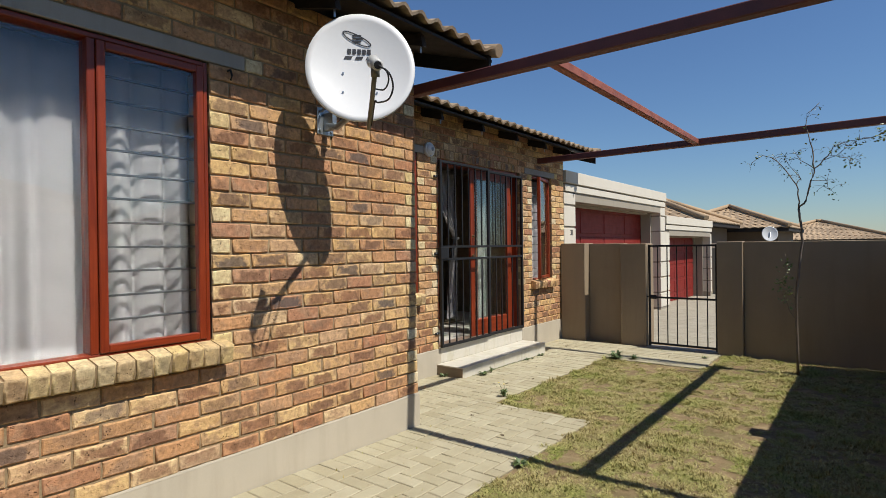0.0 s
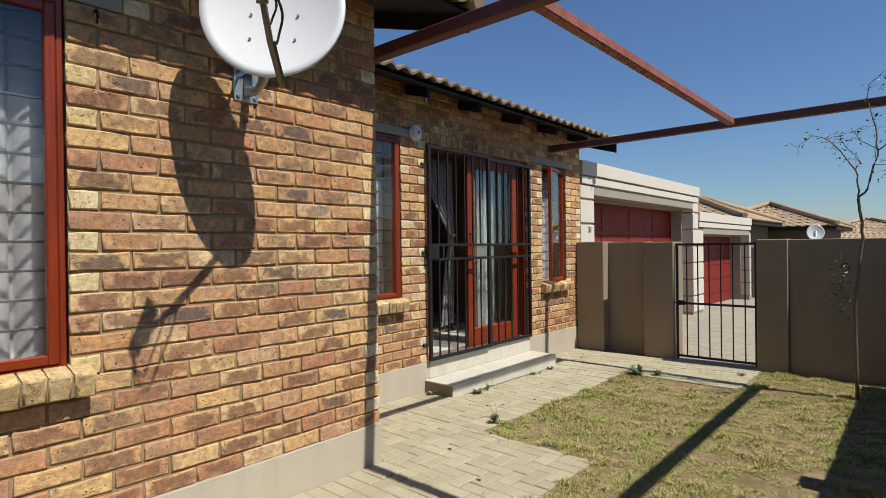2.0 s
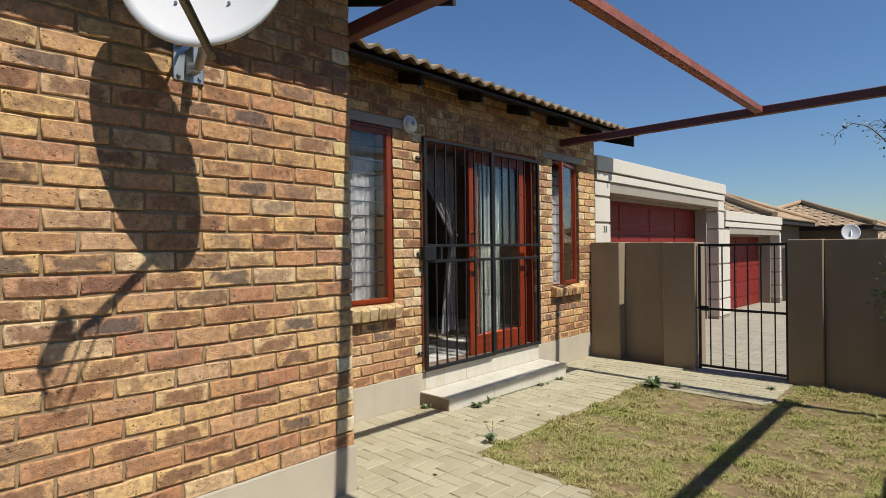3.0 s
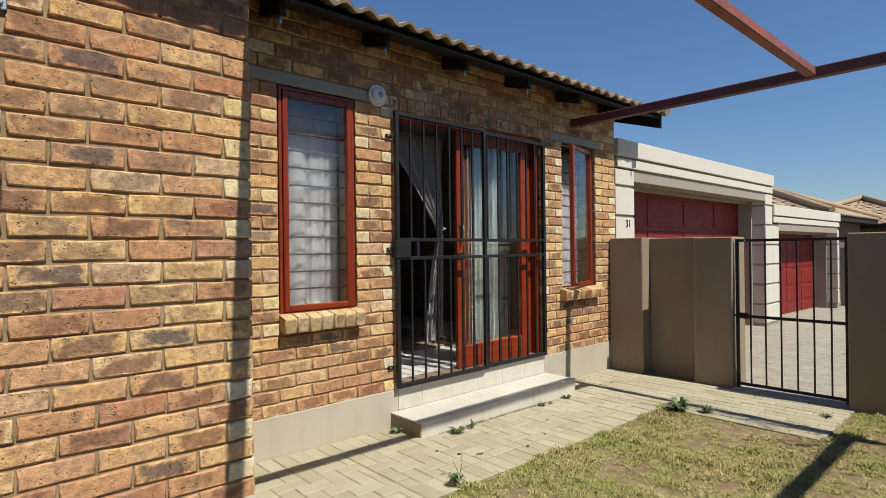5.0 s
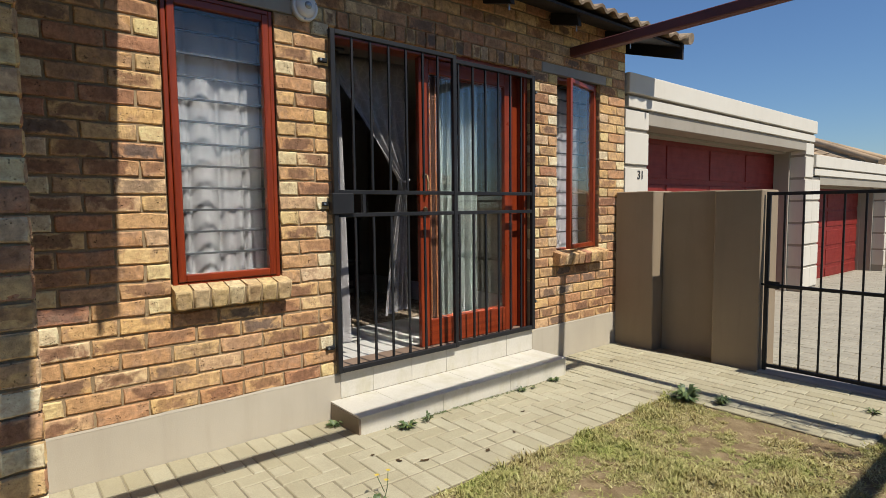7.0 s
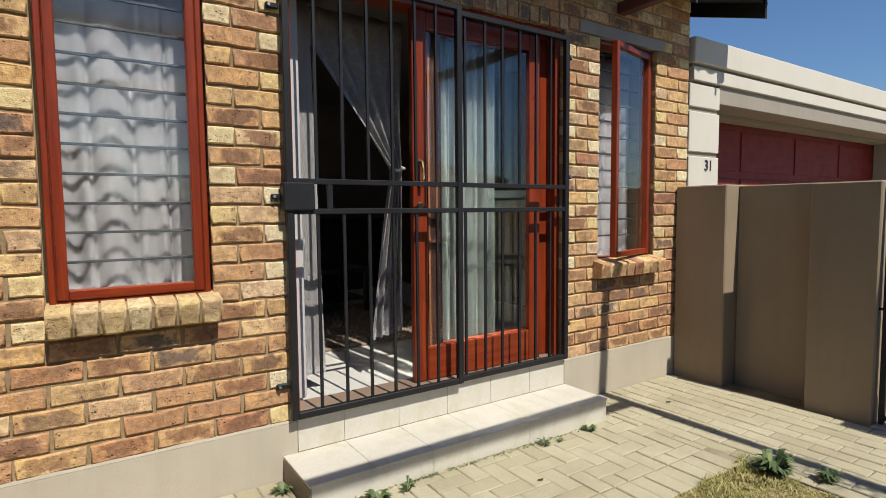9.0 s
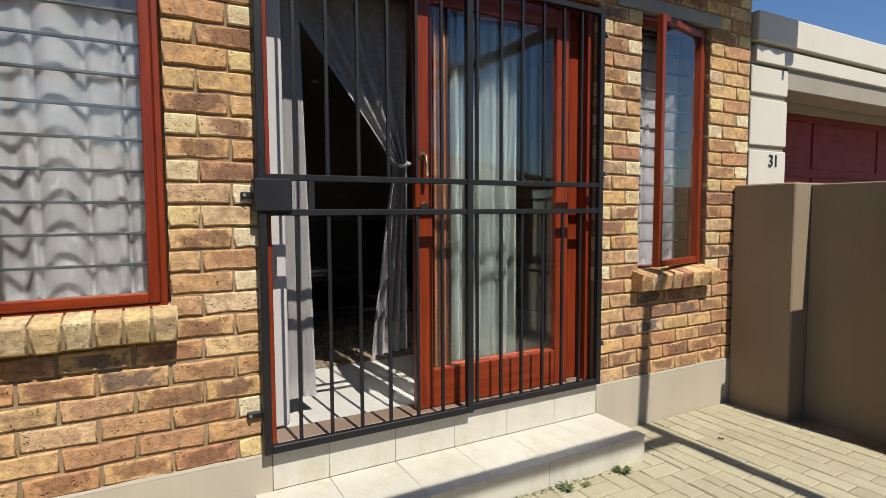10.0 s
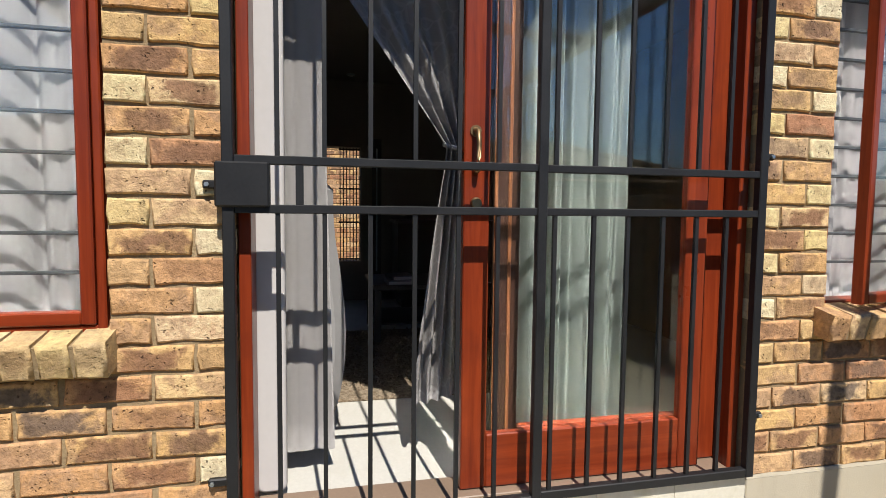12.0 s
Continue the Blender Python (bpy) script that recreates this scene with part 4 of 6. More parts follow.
DN = Vector((0.70, -0.68, 0.17)).normalized()
DC = Vector((-2.265, 2.165, 2.42))
side = Vector((0, 0, 1)).cross(DN).normalized()
up = DN.cross(side)
DM = Matrix(((side.x, up.x, DN.x, DC.x - XB), (side.y, up.y, DN.y, DC.y - 2.29), (side.z, up.z, DN.z, DC.z - 2.20), (0, 0, 0, 1)))
BOWL = part("bowl", dish_bowl(0.306, 0.055), WHITE_PAINT, DISH, "white enamelled dish bowl", DM)
INK = plain("black_print", (0.024, 0.024, 0.028), 0.5)


def print_ring(y0, rx, ry, tilt, w):
    bm = bmesh.new()
    pts = []
    for k in range(40):
        a = 2 * math.pi * k / 40
        x, y = rx * math.cos(a), ry * math.sin(a)
        c, s = math.cos(tilt), math.sin(tilt)
        pts.append((x * c - y * s - 0.02, y0 + x * s + y * c, w))
    for k in range(40):
        p, q = Vector(pts[k]), Vector(pts[(k + 1) % 40])
        d = (q - p).normalized()
        nrm = Vector((-d.y, d.x, 0)) * 0.0035
        vs = [bm.verts.new((v.x, v.y, bowl_z(v.x, v.y))) for v in (p + nrm, q + nrm, q - nrm, p - nrm)]
        bm.faces.new(vs)
    return bm


def bowl_z(x, y):
    return 0.055 * ((x * x + (y / 1.06) ** 2) / 0.306 ** 2 - 1) + 0.004


def print_bar(x0, x1, y0, y1, slant=0.0):
    bm = bmesh.new()
    n = 4
    for i in range(n):
        a, b = x0 + (x1 - x0) * i / n, x0 + (x1 - x0) * (i + 1) / n
        q = [(a, y0), (b, y0), (b + slant, y1), (a + slant, y1)]
        bm.faces.new([bm.verts.new((x, y, bowl_z(x, y))) for x, y in q])
    return bm


# the maker's mark as plain shapes: a slanted ring, a ball and two rows of bars
part("mark", print_ring(0.185, 0.085, 0.022, -0.42, 0), INK, BOWL, "black slanted ring mark")
bm = bmesh.new()
for k in range(3):
    for b in (print_bar(-0.045, 0.005 + 0.01 * (k == 1), 0.168 + 0.016 * k, 0.178 + 0.016 * k),):
        me = bpy.data.meshes.new("tmp")
        b.to_mesh(me)
        b.free()
        bm.from_mesh(me)
        bpy.data.meshes.remove(me)
part("mark", bm, INK, BOWL)
for k in range(5):
    part("mark_bar", print_bar(-0.075 + k * 0.028, -0.054 + k * 0.028, 0.098, 0.128), INK, BOWL)
for k in range(3):
    part("mark_bar", print_bar(-0.095 + k * 0.062, -0.055 + k * 0.062, 0.068, 0.086, 0.01), INK, BOWL)
for x, y in ((-0.10, -0.02), (0.10, -0.02), (-0.10, -0.14), (0.09, -0.14)):
    part("rivet", tube([(x, y, bowl_z(x, y) - 0.003), (x, y, bowl_z(x, y) + 0.004)], 0.006, 8), GALV, BOWL)
# feed arm from the bowl's lower edge
ARM = plain("olive_feed_arm", (0.174, 0.162, 0.118), 0.5, 0.4, 0.2)
INV = DM.inverted()
HUB = Vector((XB, 2.29, 2.20))


def on_dish(p):
    """A place in the world, in the bowl's own axes."""
    return INV @ (Vector(p) - HUB)


FOOT, TIPP = on_dish((-2.19, 2.150, 2.075)), on_dish((-1.855, 1.868, 2.245))
MID = FOOT.lerp(TIPP, 0.5) + Vector((0, -0.02, 0.02))
part("feed_arm", tube([FOOT + Vector((0, -0.005, -0.04)), FOOT, MID, TIPP], 0.0125, 8), ARM, BOWL, "square olive feed arm")
AX = (Vector((0, 0.05, 0)) - TIPP).normalized()
HEAD = TIPP + Vector((0, 0.03, 0))
part("lnb", tube([HEAD - AX * 0.075, HEAD - AX * 0.07, HEAD + AX * 0.02, HEAD + AX * 0.05, HEAD + AX * 0.07], [0.020, 0.027, 0.027, 0.031, 0.033], 14), plain("lnb_plastic", (0.490, 0.482, 0.442), 0.45), BOWL, "pale plastic receiver head")
part("lnb_socket", tube([HEAD - AX * 0.085, HEAD - AX * 0.075], 0.018, 10), INK, BOWL)
part("lnb_clamp", tube([TIPP + Vector((0, -0.03, -0.02)), TIPP + Vector((0, 0.01, 0.0))], 0.021, 8), ARM, BOWL)
CABLE = plain("black_cable", (0.016, 0.016, 0.016), 0.5)
E0 = HEAD - AX * 0.082
part("cable", tube(eased([E0, E0 + Vector((0.05, -0.04, 0.01)), E0 + Vector((0.07, -0.09, -0.03)), E0 + Vector((0.05, -0.13, -0.08)), MID + Vector((0.03, -0.02, 0.03)), MID + Vector((0.015, 0.0, -0.01)), FOOT + Vector((0.015, 0.0, 0.0))]), 0.0045, 6), CABLE, BOWL)
part("cable", tube(eased([E0 + Vector((0.008, 0, 0)), E0 + Vector((0.04, -0.03, 0.0)), E0 + Vector((0.05, -0.06, -0.03)), E0 + Vector((0.03, -0.09, -0.06)), TIPP.lerp(MID, 0.6) + Vector((0.014, 0, 0))]), 0.004, 6), CABLE, BOWL)
part("wall_plate", box(0.0, 0.006, -0.055, 0.075, -0.085, 0.085, 0.003), GALV, DISH, "galvanised steel wall plate")
for y, z in ((-0.035, -0.06), (0.055, -0.06), (-0.035, 0.06), (0.055, 0.06)):
    part("bolt", tube([(0.006, y, z), (0.016, y, z)], 0.009, 6), GALV, DISH)
part("bracket_web", box(0.006, 0.09, -0.006, 0.030, -0.06, 0.05, 0.003), GALV, DISH)
e0 = DM @ Vector((0.0, -0.10, -0.075))
part("bracket_arm", tube([(0.03, 0.01, -0.02), (0.13, 0.0, -0.05), (0.24, -0.03, -0.03), (e0.x - 0.03, e0.y + 0.02, e0.z - 0.05), tuple(e0)], 0.019, 10), GALV, DISH, "bent galvanised mast")
part("strut", tube([(0.02, -0.03, 0.06), tuple(DM @ Vector((-0.12, -0.15, -0.05)))], 0.007, 6), GALV, DISH)
# loose hook beside the lintel
HOOK = thing("wall_hook", (XB, 1.63, 2.33), "small bent iron hook in the brickwork", "hook")
part("hook", tube([(-0.02, 0, 0.03), (0.03, 0, 0.03), (0.045, 0, 0.0), (0.03, 0, -0.025)], 0.006, 6), BLACK, HOOK)

# ---- wall lamp ----
LAMP = thing("wall_lamp", (XR, 4.53, 2.435), "round white bulkhead lamp on the brick wall", "wall lamp")


def dome(r, h, x0, rings=6, sides=28):
    bm = bmesh.new()
    prev = None
    for i in range(rings + 1):
        a = i / rings * math.pi / 2
        rr, x = r * math.cos(a), x0 + h * math.sin(a)
        ring = [bm.verts.new((x, max(rr, 0.001) * math.cos(2 * math.pi * k / sides), max(rr, 0.001) * math.sin(2 * math.pi * k / sides))) for k in range(sides)]
        if prev:
            for k in range(sides):
                bm.faces.new((prev[k], prev[(k + 1) % sides], ring[(k + 1) % sides], ring[k])).smooth = True
        prev = ring
    bm.faces.new(prev)
    bmesh.ops.recalc_face_normals(bm, faces=bm.faces[:])
    return bm


part("base_ring", tube([(0.0, 0, 0), (0.03, 0, 0)], [0.078, 0.074], 28), WHITE_PAINT, LAMP)
part("cover", dome(0.062, 0.035, 0.03), WHITE_PAINT, LAMP)
part("cap", dome(0.022, 0.02, 0.058), GALV, LAMP, "grey metal centre cap")
for k in range(3):
    a = 2.1 * k + 0.4
    part("screw", tube([(0.03, 0.067 * math.cos(a), 0.067 * math.sin(a)), (0.036, 0.067 * math.cos(a), 0.067 * math.sin(a))], 0.005, 8), GALV, LAMP)

# ---- yard gate ----
YG = thing("yard_gate", (0, 7.70, 0), "black steel yard gate with plain upright bars", "gate")
gx0, gx1 = -2.425, -1.553
for x in (gx0, gx1 - 0.028):
    part("frame_post", box(x, x + 0.028, -0.014, 0.014, 0.0, 1.385, 0.003), BLACK, YG)
for z in (0.025, 0.655, 1.357):
    part("rail", box(gx0 + 0.028, gx1 - 0.028, -0.012, 0.012, z, z + 0.025, 0.002), BLACK, YG)
for k in range(6):
    x = gx0 + (gx1 - gx0) * (k + 1) / 7
    part("bar", box(x - 0.006, x + 0.006, -0.006, 0.006, 0.05, 0.655), BLACK, YG)
    part("bar", box(x - 0.006, x + 0.006, -0.006, 0.006, 0.68, 1.357), BLACK, YG)
part("slide_bolt", tube([(gx0 - 0.02, -0.022, 0.672), (gx0 + 0.13, -0.022, 0.672)], 0.008, 8), BLACK, YG)
part("latch_plate", box(gx0 + 0.03, gx0 + 0.11, -0.018, -0.013, 0.645, 0.70), BLACK, YG)
for z in (0.25, 1.12):
    part("hinge", tube([(gx1 + 0.008, -0.005, z - 0.04), (gx1 + 0.008, -0.005, z + 0.04)], 0.010, 8), BLACK, YG)
tagged(part("gate_kerb", box(-2.44, -1.55, 7.62, 7.80, -0.3, 0.0, 0.006), CONCRETE), "low concrete strip below the yard gate", "kerb", "", "structure")

# ---- garages along the street ----
GRED = wood_material("garage_door_red", (0.16, 0.011, 0.008), (0.22, 0.019, 0.011), 0.6, "y")


def garage(y0, y1, top, label, lo, right, deep):
    """A flat-roofed garage with a stepped parapet, quoined piers and a panelled red door."""
    g = thing("garage", (-3.74, y0, 0), label, "garage", "garages")
    L = y1 - y0
    zb = -0.45
    hi = L - right
    soffit = top - 0.462
    part("parapet_cap", box(-5.9, 0.045, 0.0, L, top - 0.19, top, 0.006), CREAM, g, "white parapet band")
    part("parapet_band", box(-0.28, 0.025, 0.02, L - 0.02, top - 0.318, top - 0.215, 0.004), CREAM, g)
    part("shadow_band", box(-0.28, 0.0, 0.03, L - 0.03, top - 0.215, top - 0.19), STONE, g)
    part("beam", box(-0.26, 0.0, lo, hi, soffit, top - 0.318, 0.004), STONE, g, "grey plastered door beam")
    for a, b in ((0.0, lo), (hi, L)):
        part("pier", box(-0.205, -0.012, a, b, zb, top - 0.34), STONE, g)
        if b - a > 1.0:
            continue
        z = zb + 0.42
        while z < top - 0.5:
            part("quoin", box(-0.215, 0.006, a - (0.004 if a else 0.0), b + 0.004, z, min(z + 0.31, top - 0.338), 0.005), CREAM, g, "white plaster quoin block")
            z += 0.345
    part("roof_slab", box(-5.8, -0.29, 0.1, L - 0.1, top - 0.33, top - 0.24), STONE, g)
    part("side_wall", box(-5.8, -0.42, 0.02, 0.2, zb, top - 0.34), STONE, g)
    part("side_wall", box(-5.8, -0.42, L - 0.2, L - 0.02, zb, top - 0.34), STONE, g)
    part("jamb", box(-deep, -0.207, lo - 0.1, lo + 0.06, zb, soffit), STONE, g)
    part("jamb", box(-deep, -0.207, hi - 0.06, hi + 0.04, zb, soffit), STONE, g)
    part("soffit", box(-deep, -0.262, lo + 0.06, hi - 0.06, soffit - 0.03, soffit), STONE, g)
    d = new("garage_door")
    d.parent = g
    d["label"] = "dark red panelled garage door"
    rows, cols = 5, 4
    h = (soffit - 0.05 - zb - 0.15) / rows
    wdt = (hi - lo) / cols
    part("door_sheet", box(-deep - 0.05, -deep - 0.02, lo - 0.05, hi + 0.05, zb, soffit + 0.1), GRED, d)
    for r in range(rows):
        for c in range(cols):
            part("door_panel", box(-deep - 0.021, -deep - 0.008, lo + c * wdt + 0.045, lo + (c + 1) * wdt - 0.045, zb + 0.15 + r * h + 0.035, zb + 0.15 + (r + 1) * h - 0.035, 0.006), GRED, d)
    return g


G1 = garage(7.83, 13.085, 2.555, "cream garage with stepped white parapet and red door", 0.41, 0.335, 0.42)
garage(13.09, 17.72, 2.05, "lower cream garage with a red panelled door", 0.34, 0.12, 0.46)


def numeral(text, m, size, parent):
    cu = bpy.data.curves.new("numeral", "FONT")
    cu.body = text
    cu.size = size
    cu.extrude = 0.003
    cu.align_x = "CENTER"
    tmp = bpy.data.objects.new("tmp", cu)
    me = bpy.data.meshes.new_from_object(tmp)
    bpy.data.objects.remove(tmp)
    me.materials.append(INK)
    ob = new("house_number", me)
    ob.parent = parent
    ob.matrix_basis = m
    ob["label"] = "black house number 31"
    return ob


numeral("31", pose(0.010, 0.265, 1.555, 90, 0, 90), 0.118, G1)

# ---- houses beyond ----
FAR_TILE = plain("far_roof_tile", (0.36, 0.255, 0.155), 0.9, 0.0, 0.4, 5, 0.4)
FAR_WALL = plain("far_brown_wall", (0.134, 0.099, 0.071), 0.9, 0.0, 0.15, 5, 0.3)


def tile_face(a, b, c, d, courses, rolls):
    """Rolled roof tiles over the quad a, b (eave) to d, c (ridge): stepped courses with a wavy face."""
    a, b, c, d = (Vector(p) for p in (a, b, c, d))
    nrm = (b - a).cross(d - a).normalized()
    verts, faces = [], []
    for k in range(courses):
        foot = (b - a).lerp(c - d, k / courses).length / max(0.01, (b - a).length)
        n = max(2, round(rolls * foot)) * 4
        m = n + 1
        base = len(verts)
        lo, hi = ([a.lerp(d, q).lerp(b.lerp(c, q), i / n) + nrm * (lift + 0.018 * math.cos(i * math.pi / 2)) for i in range(m)]
                  for q, lift in ((k / courses, 0.014), (min(1.0, (k + 1.08) / courses), 0.0)))
        skirt = [p - nrm * 0.036 for p in lo]
        verts += skirt + lo + hi
        for i in range(m - 1):
            faces.append((base + i, base + i + 1, base + m + i + 1, base + m + i))
            faces.append((base + m + i, base + m + i + 1, base + 2 * m + i + 1, base + 2 * m + i))
    return verts, faces


def far_house(x0, x1, y0, y1, eave, rise, label, base=-0.6, dish=False):
    h = thing("house", ((x0 + x1) / 2, (y0 + y1) / 2, base), label, "house", "houses beyond the garden wall")
    lx, ly = (x1 - x0) / 2, (y1 - y0) / 2
    e = eave - base
    o = 0.45
    part("wall", box(-lx + o, lx - o, -ly + o, ly - o, 0, e - 0.02), FAR_WALL, h)
    rl = min(lx, ly)
    if lx >= ly:
        r0, r1 = Vector((-lx + rl, 0, e + rise)), Vector((lx - rl, 0, e + rise))
    else:
        r0, r1 = Vector((0, -ly + rl, e + rise)), Vector((0, ly - rl, e + rise))
    c = [Vector((-lx, -ly, e)), Vector((lx, -ly, e)), Vector((lx, ly, e)), Vector((-lx, ly, e))]
    if lx >= ly:
        quads = ((c[0], c[1], r1, r0), (c[1], c[2], r1, r1), (c[2], c[3], r0, r1), (c[3], c[0], r0, r0))
    else:
        quads = ((c[0], c[1], r0, r0), (c[1], c[2], r1, r0), (c[2], c[3], r1, r1), (c[3], c[0], r0, r1))
    for q in quads:
        slope = ((q[3] + q[2]) / 2 - (q[0] + q[1]) / 2).length
        vs, fs = tile_face(*q, max(3, round(slope / 0.36)), max(2, round((q[1] - q[0]).length / 0.30)))
        me = bpy.data.meshes.new("roof_slope")
        me.from_pydata([tuple(v) for v in vs], [], fs)
        me.materials.append(FAR_TILE)
        ob = new("roof_slope", me)
        ob.parent = h
        ob["label"] = "brown rolled concrete roof tiles"
    bm = bmesh.new()
    for p in c:
        near = min((r0, r1), key=lambda r: (r - p).length)
        add_tube(bm, [p + Vector((0, 0, 0.07)), near + Vector((0, 0, 0.09))], 0.085, 8)
    add_tube(bm, [r0 + Vector((0, 0, 0.09)), r1 + Vector((0.001, 0, 0.09))], 0.09, 8)
    part("ridge_cap", bm, FAR_TILE, h)
    part("fascia", box(-lx + 0.05, lx - 0.05, -ly + 0.05, ly - 0.05, e - 0.16, e - 0.03), DARK_WOOD, h)
    return h


far_house(-9.6, -4.05, 18.6, 24.5, 2.12, 1.10, "brown brick neighbour house with a hipped tile roof")
far_house(-7.6, -2.45, 24.8, 31.0, 2.00, 0.98, "further brown house with a hipped tile roof")
far_house(-6.9, 1.4, 40.0, 48.0, 1.55, 1.18, "distant house with a low hipped tile roof")
far_house(0.2, 10.0, 46.5, 54.5, 1.60, 1.15, "distant house with a brown hipped tile roof")
far_house(6.2, 12.6, -4.5, 4.6, 2.15, 1.15, "brown neighbour house with a hipped tile roof over the boundary wall", -0.3)
far_house(6.6, 13.0, 6.8, 15.0, 2.05, 1.15, "second brown neighbour house over the boundary wall", -0.4)
FD = thing("satellite_dish", (-3.02, 24.0, 1.18), "white satellite dish on the neighbour's wall", "satellite dish")
part("bowl", dish_bowl(0.27, 0.05), WHITE_PAINT, FD, "", pose(0, 0, 0.55, 80, 0, 20))
part("mast", tube([(0, 0.05, -1.6), (0, 0.05, 0.6)], 0.03, 8), GALV, FD)
part("receiver", tube([(0, -0.30, 0.42), (0, -0.36, 0.46)], 0.03, 8), GALV, FD)
# neighbour's low wall and pier beyond the driveway
tagged(part("wall_driveway", box(-3.9, -2.2, 18.6, 18.8, -0.6, 1.25), STONE), "grey plastered wall at the end of the driveway", "wall", "", "structure")

# ---- young tree ----
TREE = thing("young_tree", (-0.62, 6.87, ground_z(6.87)), "thin bare young tree with few small leaves", "tree")
BARK = plain("smooth_bark", (0.14, 0.11, 0.08), 0.85, 0.0, 0.35, 30, 0.5)
LEAF_A = plain("green_leaf", (0.079, 0.134, 0.028), 0.5, 0.0, 0.4, 40, 0.1)
LEAF_B = plain("yellow_green_leaf", (0.158, 0.190, 0.047), 0.5, 0.0, 0.4, 40, 0.1)


def limb(pts, r0, r1, lean=0.0, bend=0.012, seed=1):
    rng = random.Random(seed)
    out, rad = [], []
    n = len(pts) - 1
    for i in range(n):
        for k in range(3):
            q = k / 3
            x = pts[i][0] + (pts[i + 1][0] - pts[i][0]) * q
            z = pts[i][1] + (pts[i + 1][1] - pts[i][1]) * q
            f = (i + q) / n
            out.append((x + 0.62 + rng.uniform(-bend, bend) * (i + k > 0), lean * f + rng.uniform(-bend, bend) * (i + k > 0), z))
            rad.append(r0 + (r1 - r0) * f)
    out.append((pts[-1][0] + 0.62, lean, pts[-1][1]))
    rad.append(r1)
    return out, rad


def add_leaf(bm, p, rng, size):
    d = Vector((rng.uniform(-1, 1), rng.uniform(-1, 1), rng.uniform(-0.8, 0.4))).normalized()
    s = d.cross(Vector((rng.uniform(-1, 1), rng.uniform(-1, 1), 1.0))).normalized()
    a, b = p, p + d * size
    m = p + d * size * 0.5 + d.cross(s) * size * 0.12
    bm.faces.new([bm.verts.new(v) for v in (a, m + s * size * 0.27, b, m - s * size * 0.27)])


BOUGHS = (
    ([(-0.62, 0.0), (-0.63, 0.80), (-0.60, 1.18), (-0.57, 1.42), (-0.58, 1.61), (-0.60, 1.76)], 0.015, 0.011, 0.0, 0),
    ([(-0.60, 1.76), (-0.54, 1.84), (-0.49, 2.05), (-0.46, 2.17), (-0.47, 2.35), (-0.50, 2.50), (-0.54, 2.64), (-0.52, 2.76), (-0.41, 2.86)], 0.010, 0.002, 0.05, 10),
    ([(-0.60, 1.76), (-0.59, 1.87), (-0.62, 2.01), (-0.72, 2.19), (-0.82, 2.31), (-0.92, 2.35), (-1.02, 2.28), (-1.04, 2.18)], 0.008, 0.0015, -0.1, 16),
    ([(-0.62, 2.01), (-0.59, 2.08), (-0.68, 2.23), (-0.76, 2.39)], 0.005, 0.0015, 0.1, 6),
    ([(-0.46, 2.17), (-0.38, 2.25), (-0.30, 2.38), (-0.17, 2.43), (-0.01, 2.44), (0.12, 2.48)], 0.006, 0.002, 0.12, 22),
    ([(-0.38, 2.25), (-0.27, 2.28), (-0.17, 2.36), (-0.03, 2.43)], 0.004, 0.0015, -0.1, 12),
    ([(-0.46, 2.17), (-0.57, 2.27), (-0.65, 2.40)], 0.004, 0.0015, 0.08, 6),
    ([(-0.27, 2.28), (-0.17, 2.25), (-0.16, 2.16)], 0.0035, 0.0015, 0.05, 14),
    ([(-0.49, 2.05), (-0.36, 2.04), (-0.33, 1.94), (-0.27, 1.89)], 0.003, 0.0012, 0.06, 12),
    ([(-0.63, 0.80), (-0.71, 0.94), (-0.72, 1.30)], 0.004, 0.0012, -0.05, 60),
    ([(-0.63, 0.56), (-0.69, 0.68), (-0.77, 0.91), (-0.82, 1.03)], 0.004, 0.0012, 0.05, 56),
)
rng = random.Random(21)
crown_a, crown_b = bmesh.new(), bmesh.new()
for i, (pts, r0, r1, lean, leaves) in enumerate(BOUGHS):
    path, rad = limb(pts, r0, r1, lean, 0.004 if i == 0 else 0.010, i + 1)
    bm = bmesh.new()
    add_tube(bm, path, rad, 7 if i == 0 else 5)
    part("trunk" if i == 0 else "branch", bm, BARK, TREE)
    for k in range(leaves):
        q = rng.uniform(0.45, 1.0)
        p = Vector(path[min(len(path) - 1, int(q * (len(path) - 1)))]) + Vector((rng.gauss(0, 0.03), rng.gauss(0, 0.03), rng.gauss(-0.01, 0.03)))
        add_leaf(crown_a if rng.random() < 0.6 else crown_b, p, rng, rng.uniform(0.026, 0.050))
    if 0 < i < 9:
        for k in range(7):
            q = rng.uniform(0.3, 1.0)
            p = Vector(path[min(len(path) - 1, int(q * (len(path) - 1)))])
            d = Vector((rng.uniform(-1, 1), rng.uniform(-0.7, 0.7), rng.uniform(-0.2, 0.9))).normalized() * rng.uniform(0.07, 0.17)
            tip = p + d + Vector((0, 0, -0.02))
            part("twig", tube(eased([p, p + d * 0.5 + Vector((0, 0, 0.015)), tip], 3), [0.002, 0.0018, 0.0017, 0.0015, 0.0013, 0.0012, 0.001], 4), BARK, TREE)
            for c in range(3):
                add_leaf(crown_a if rng.random() < 0.6 else crown_b, tip + Vector((rng.gauss(0, 0.02), rng.gauss(0, 0.02), rng.gauss(0, 0.02))), rng, rng.uniform(0.018, 0.034))
part("leaves", crown_a, LEAF_A, TREE, "small dark green leaves")
part("leaves", crown_b, LEAF_B, TREE, "small yellow-green leaves")
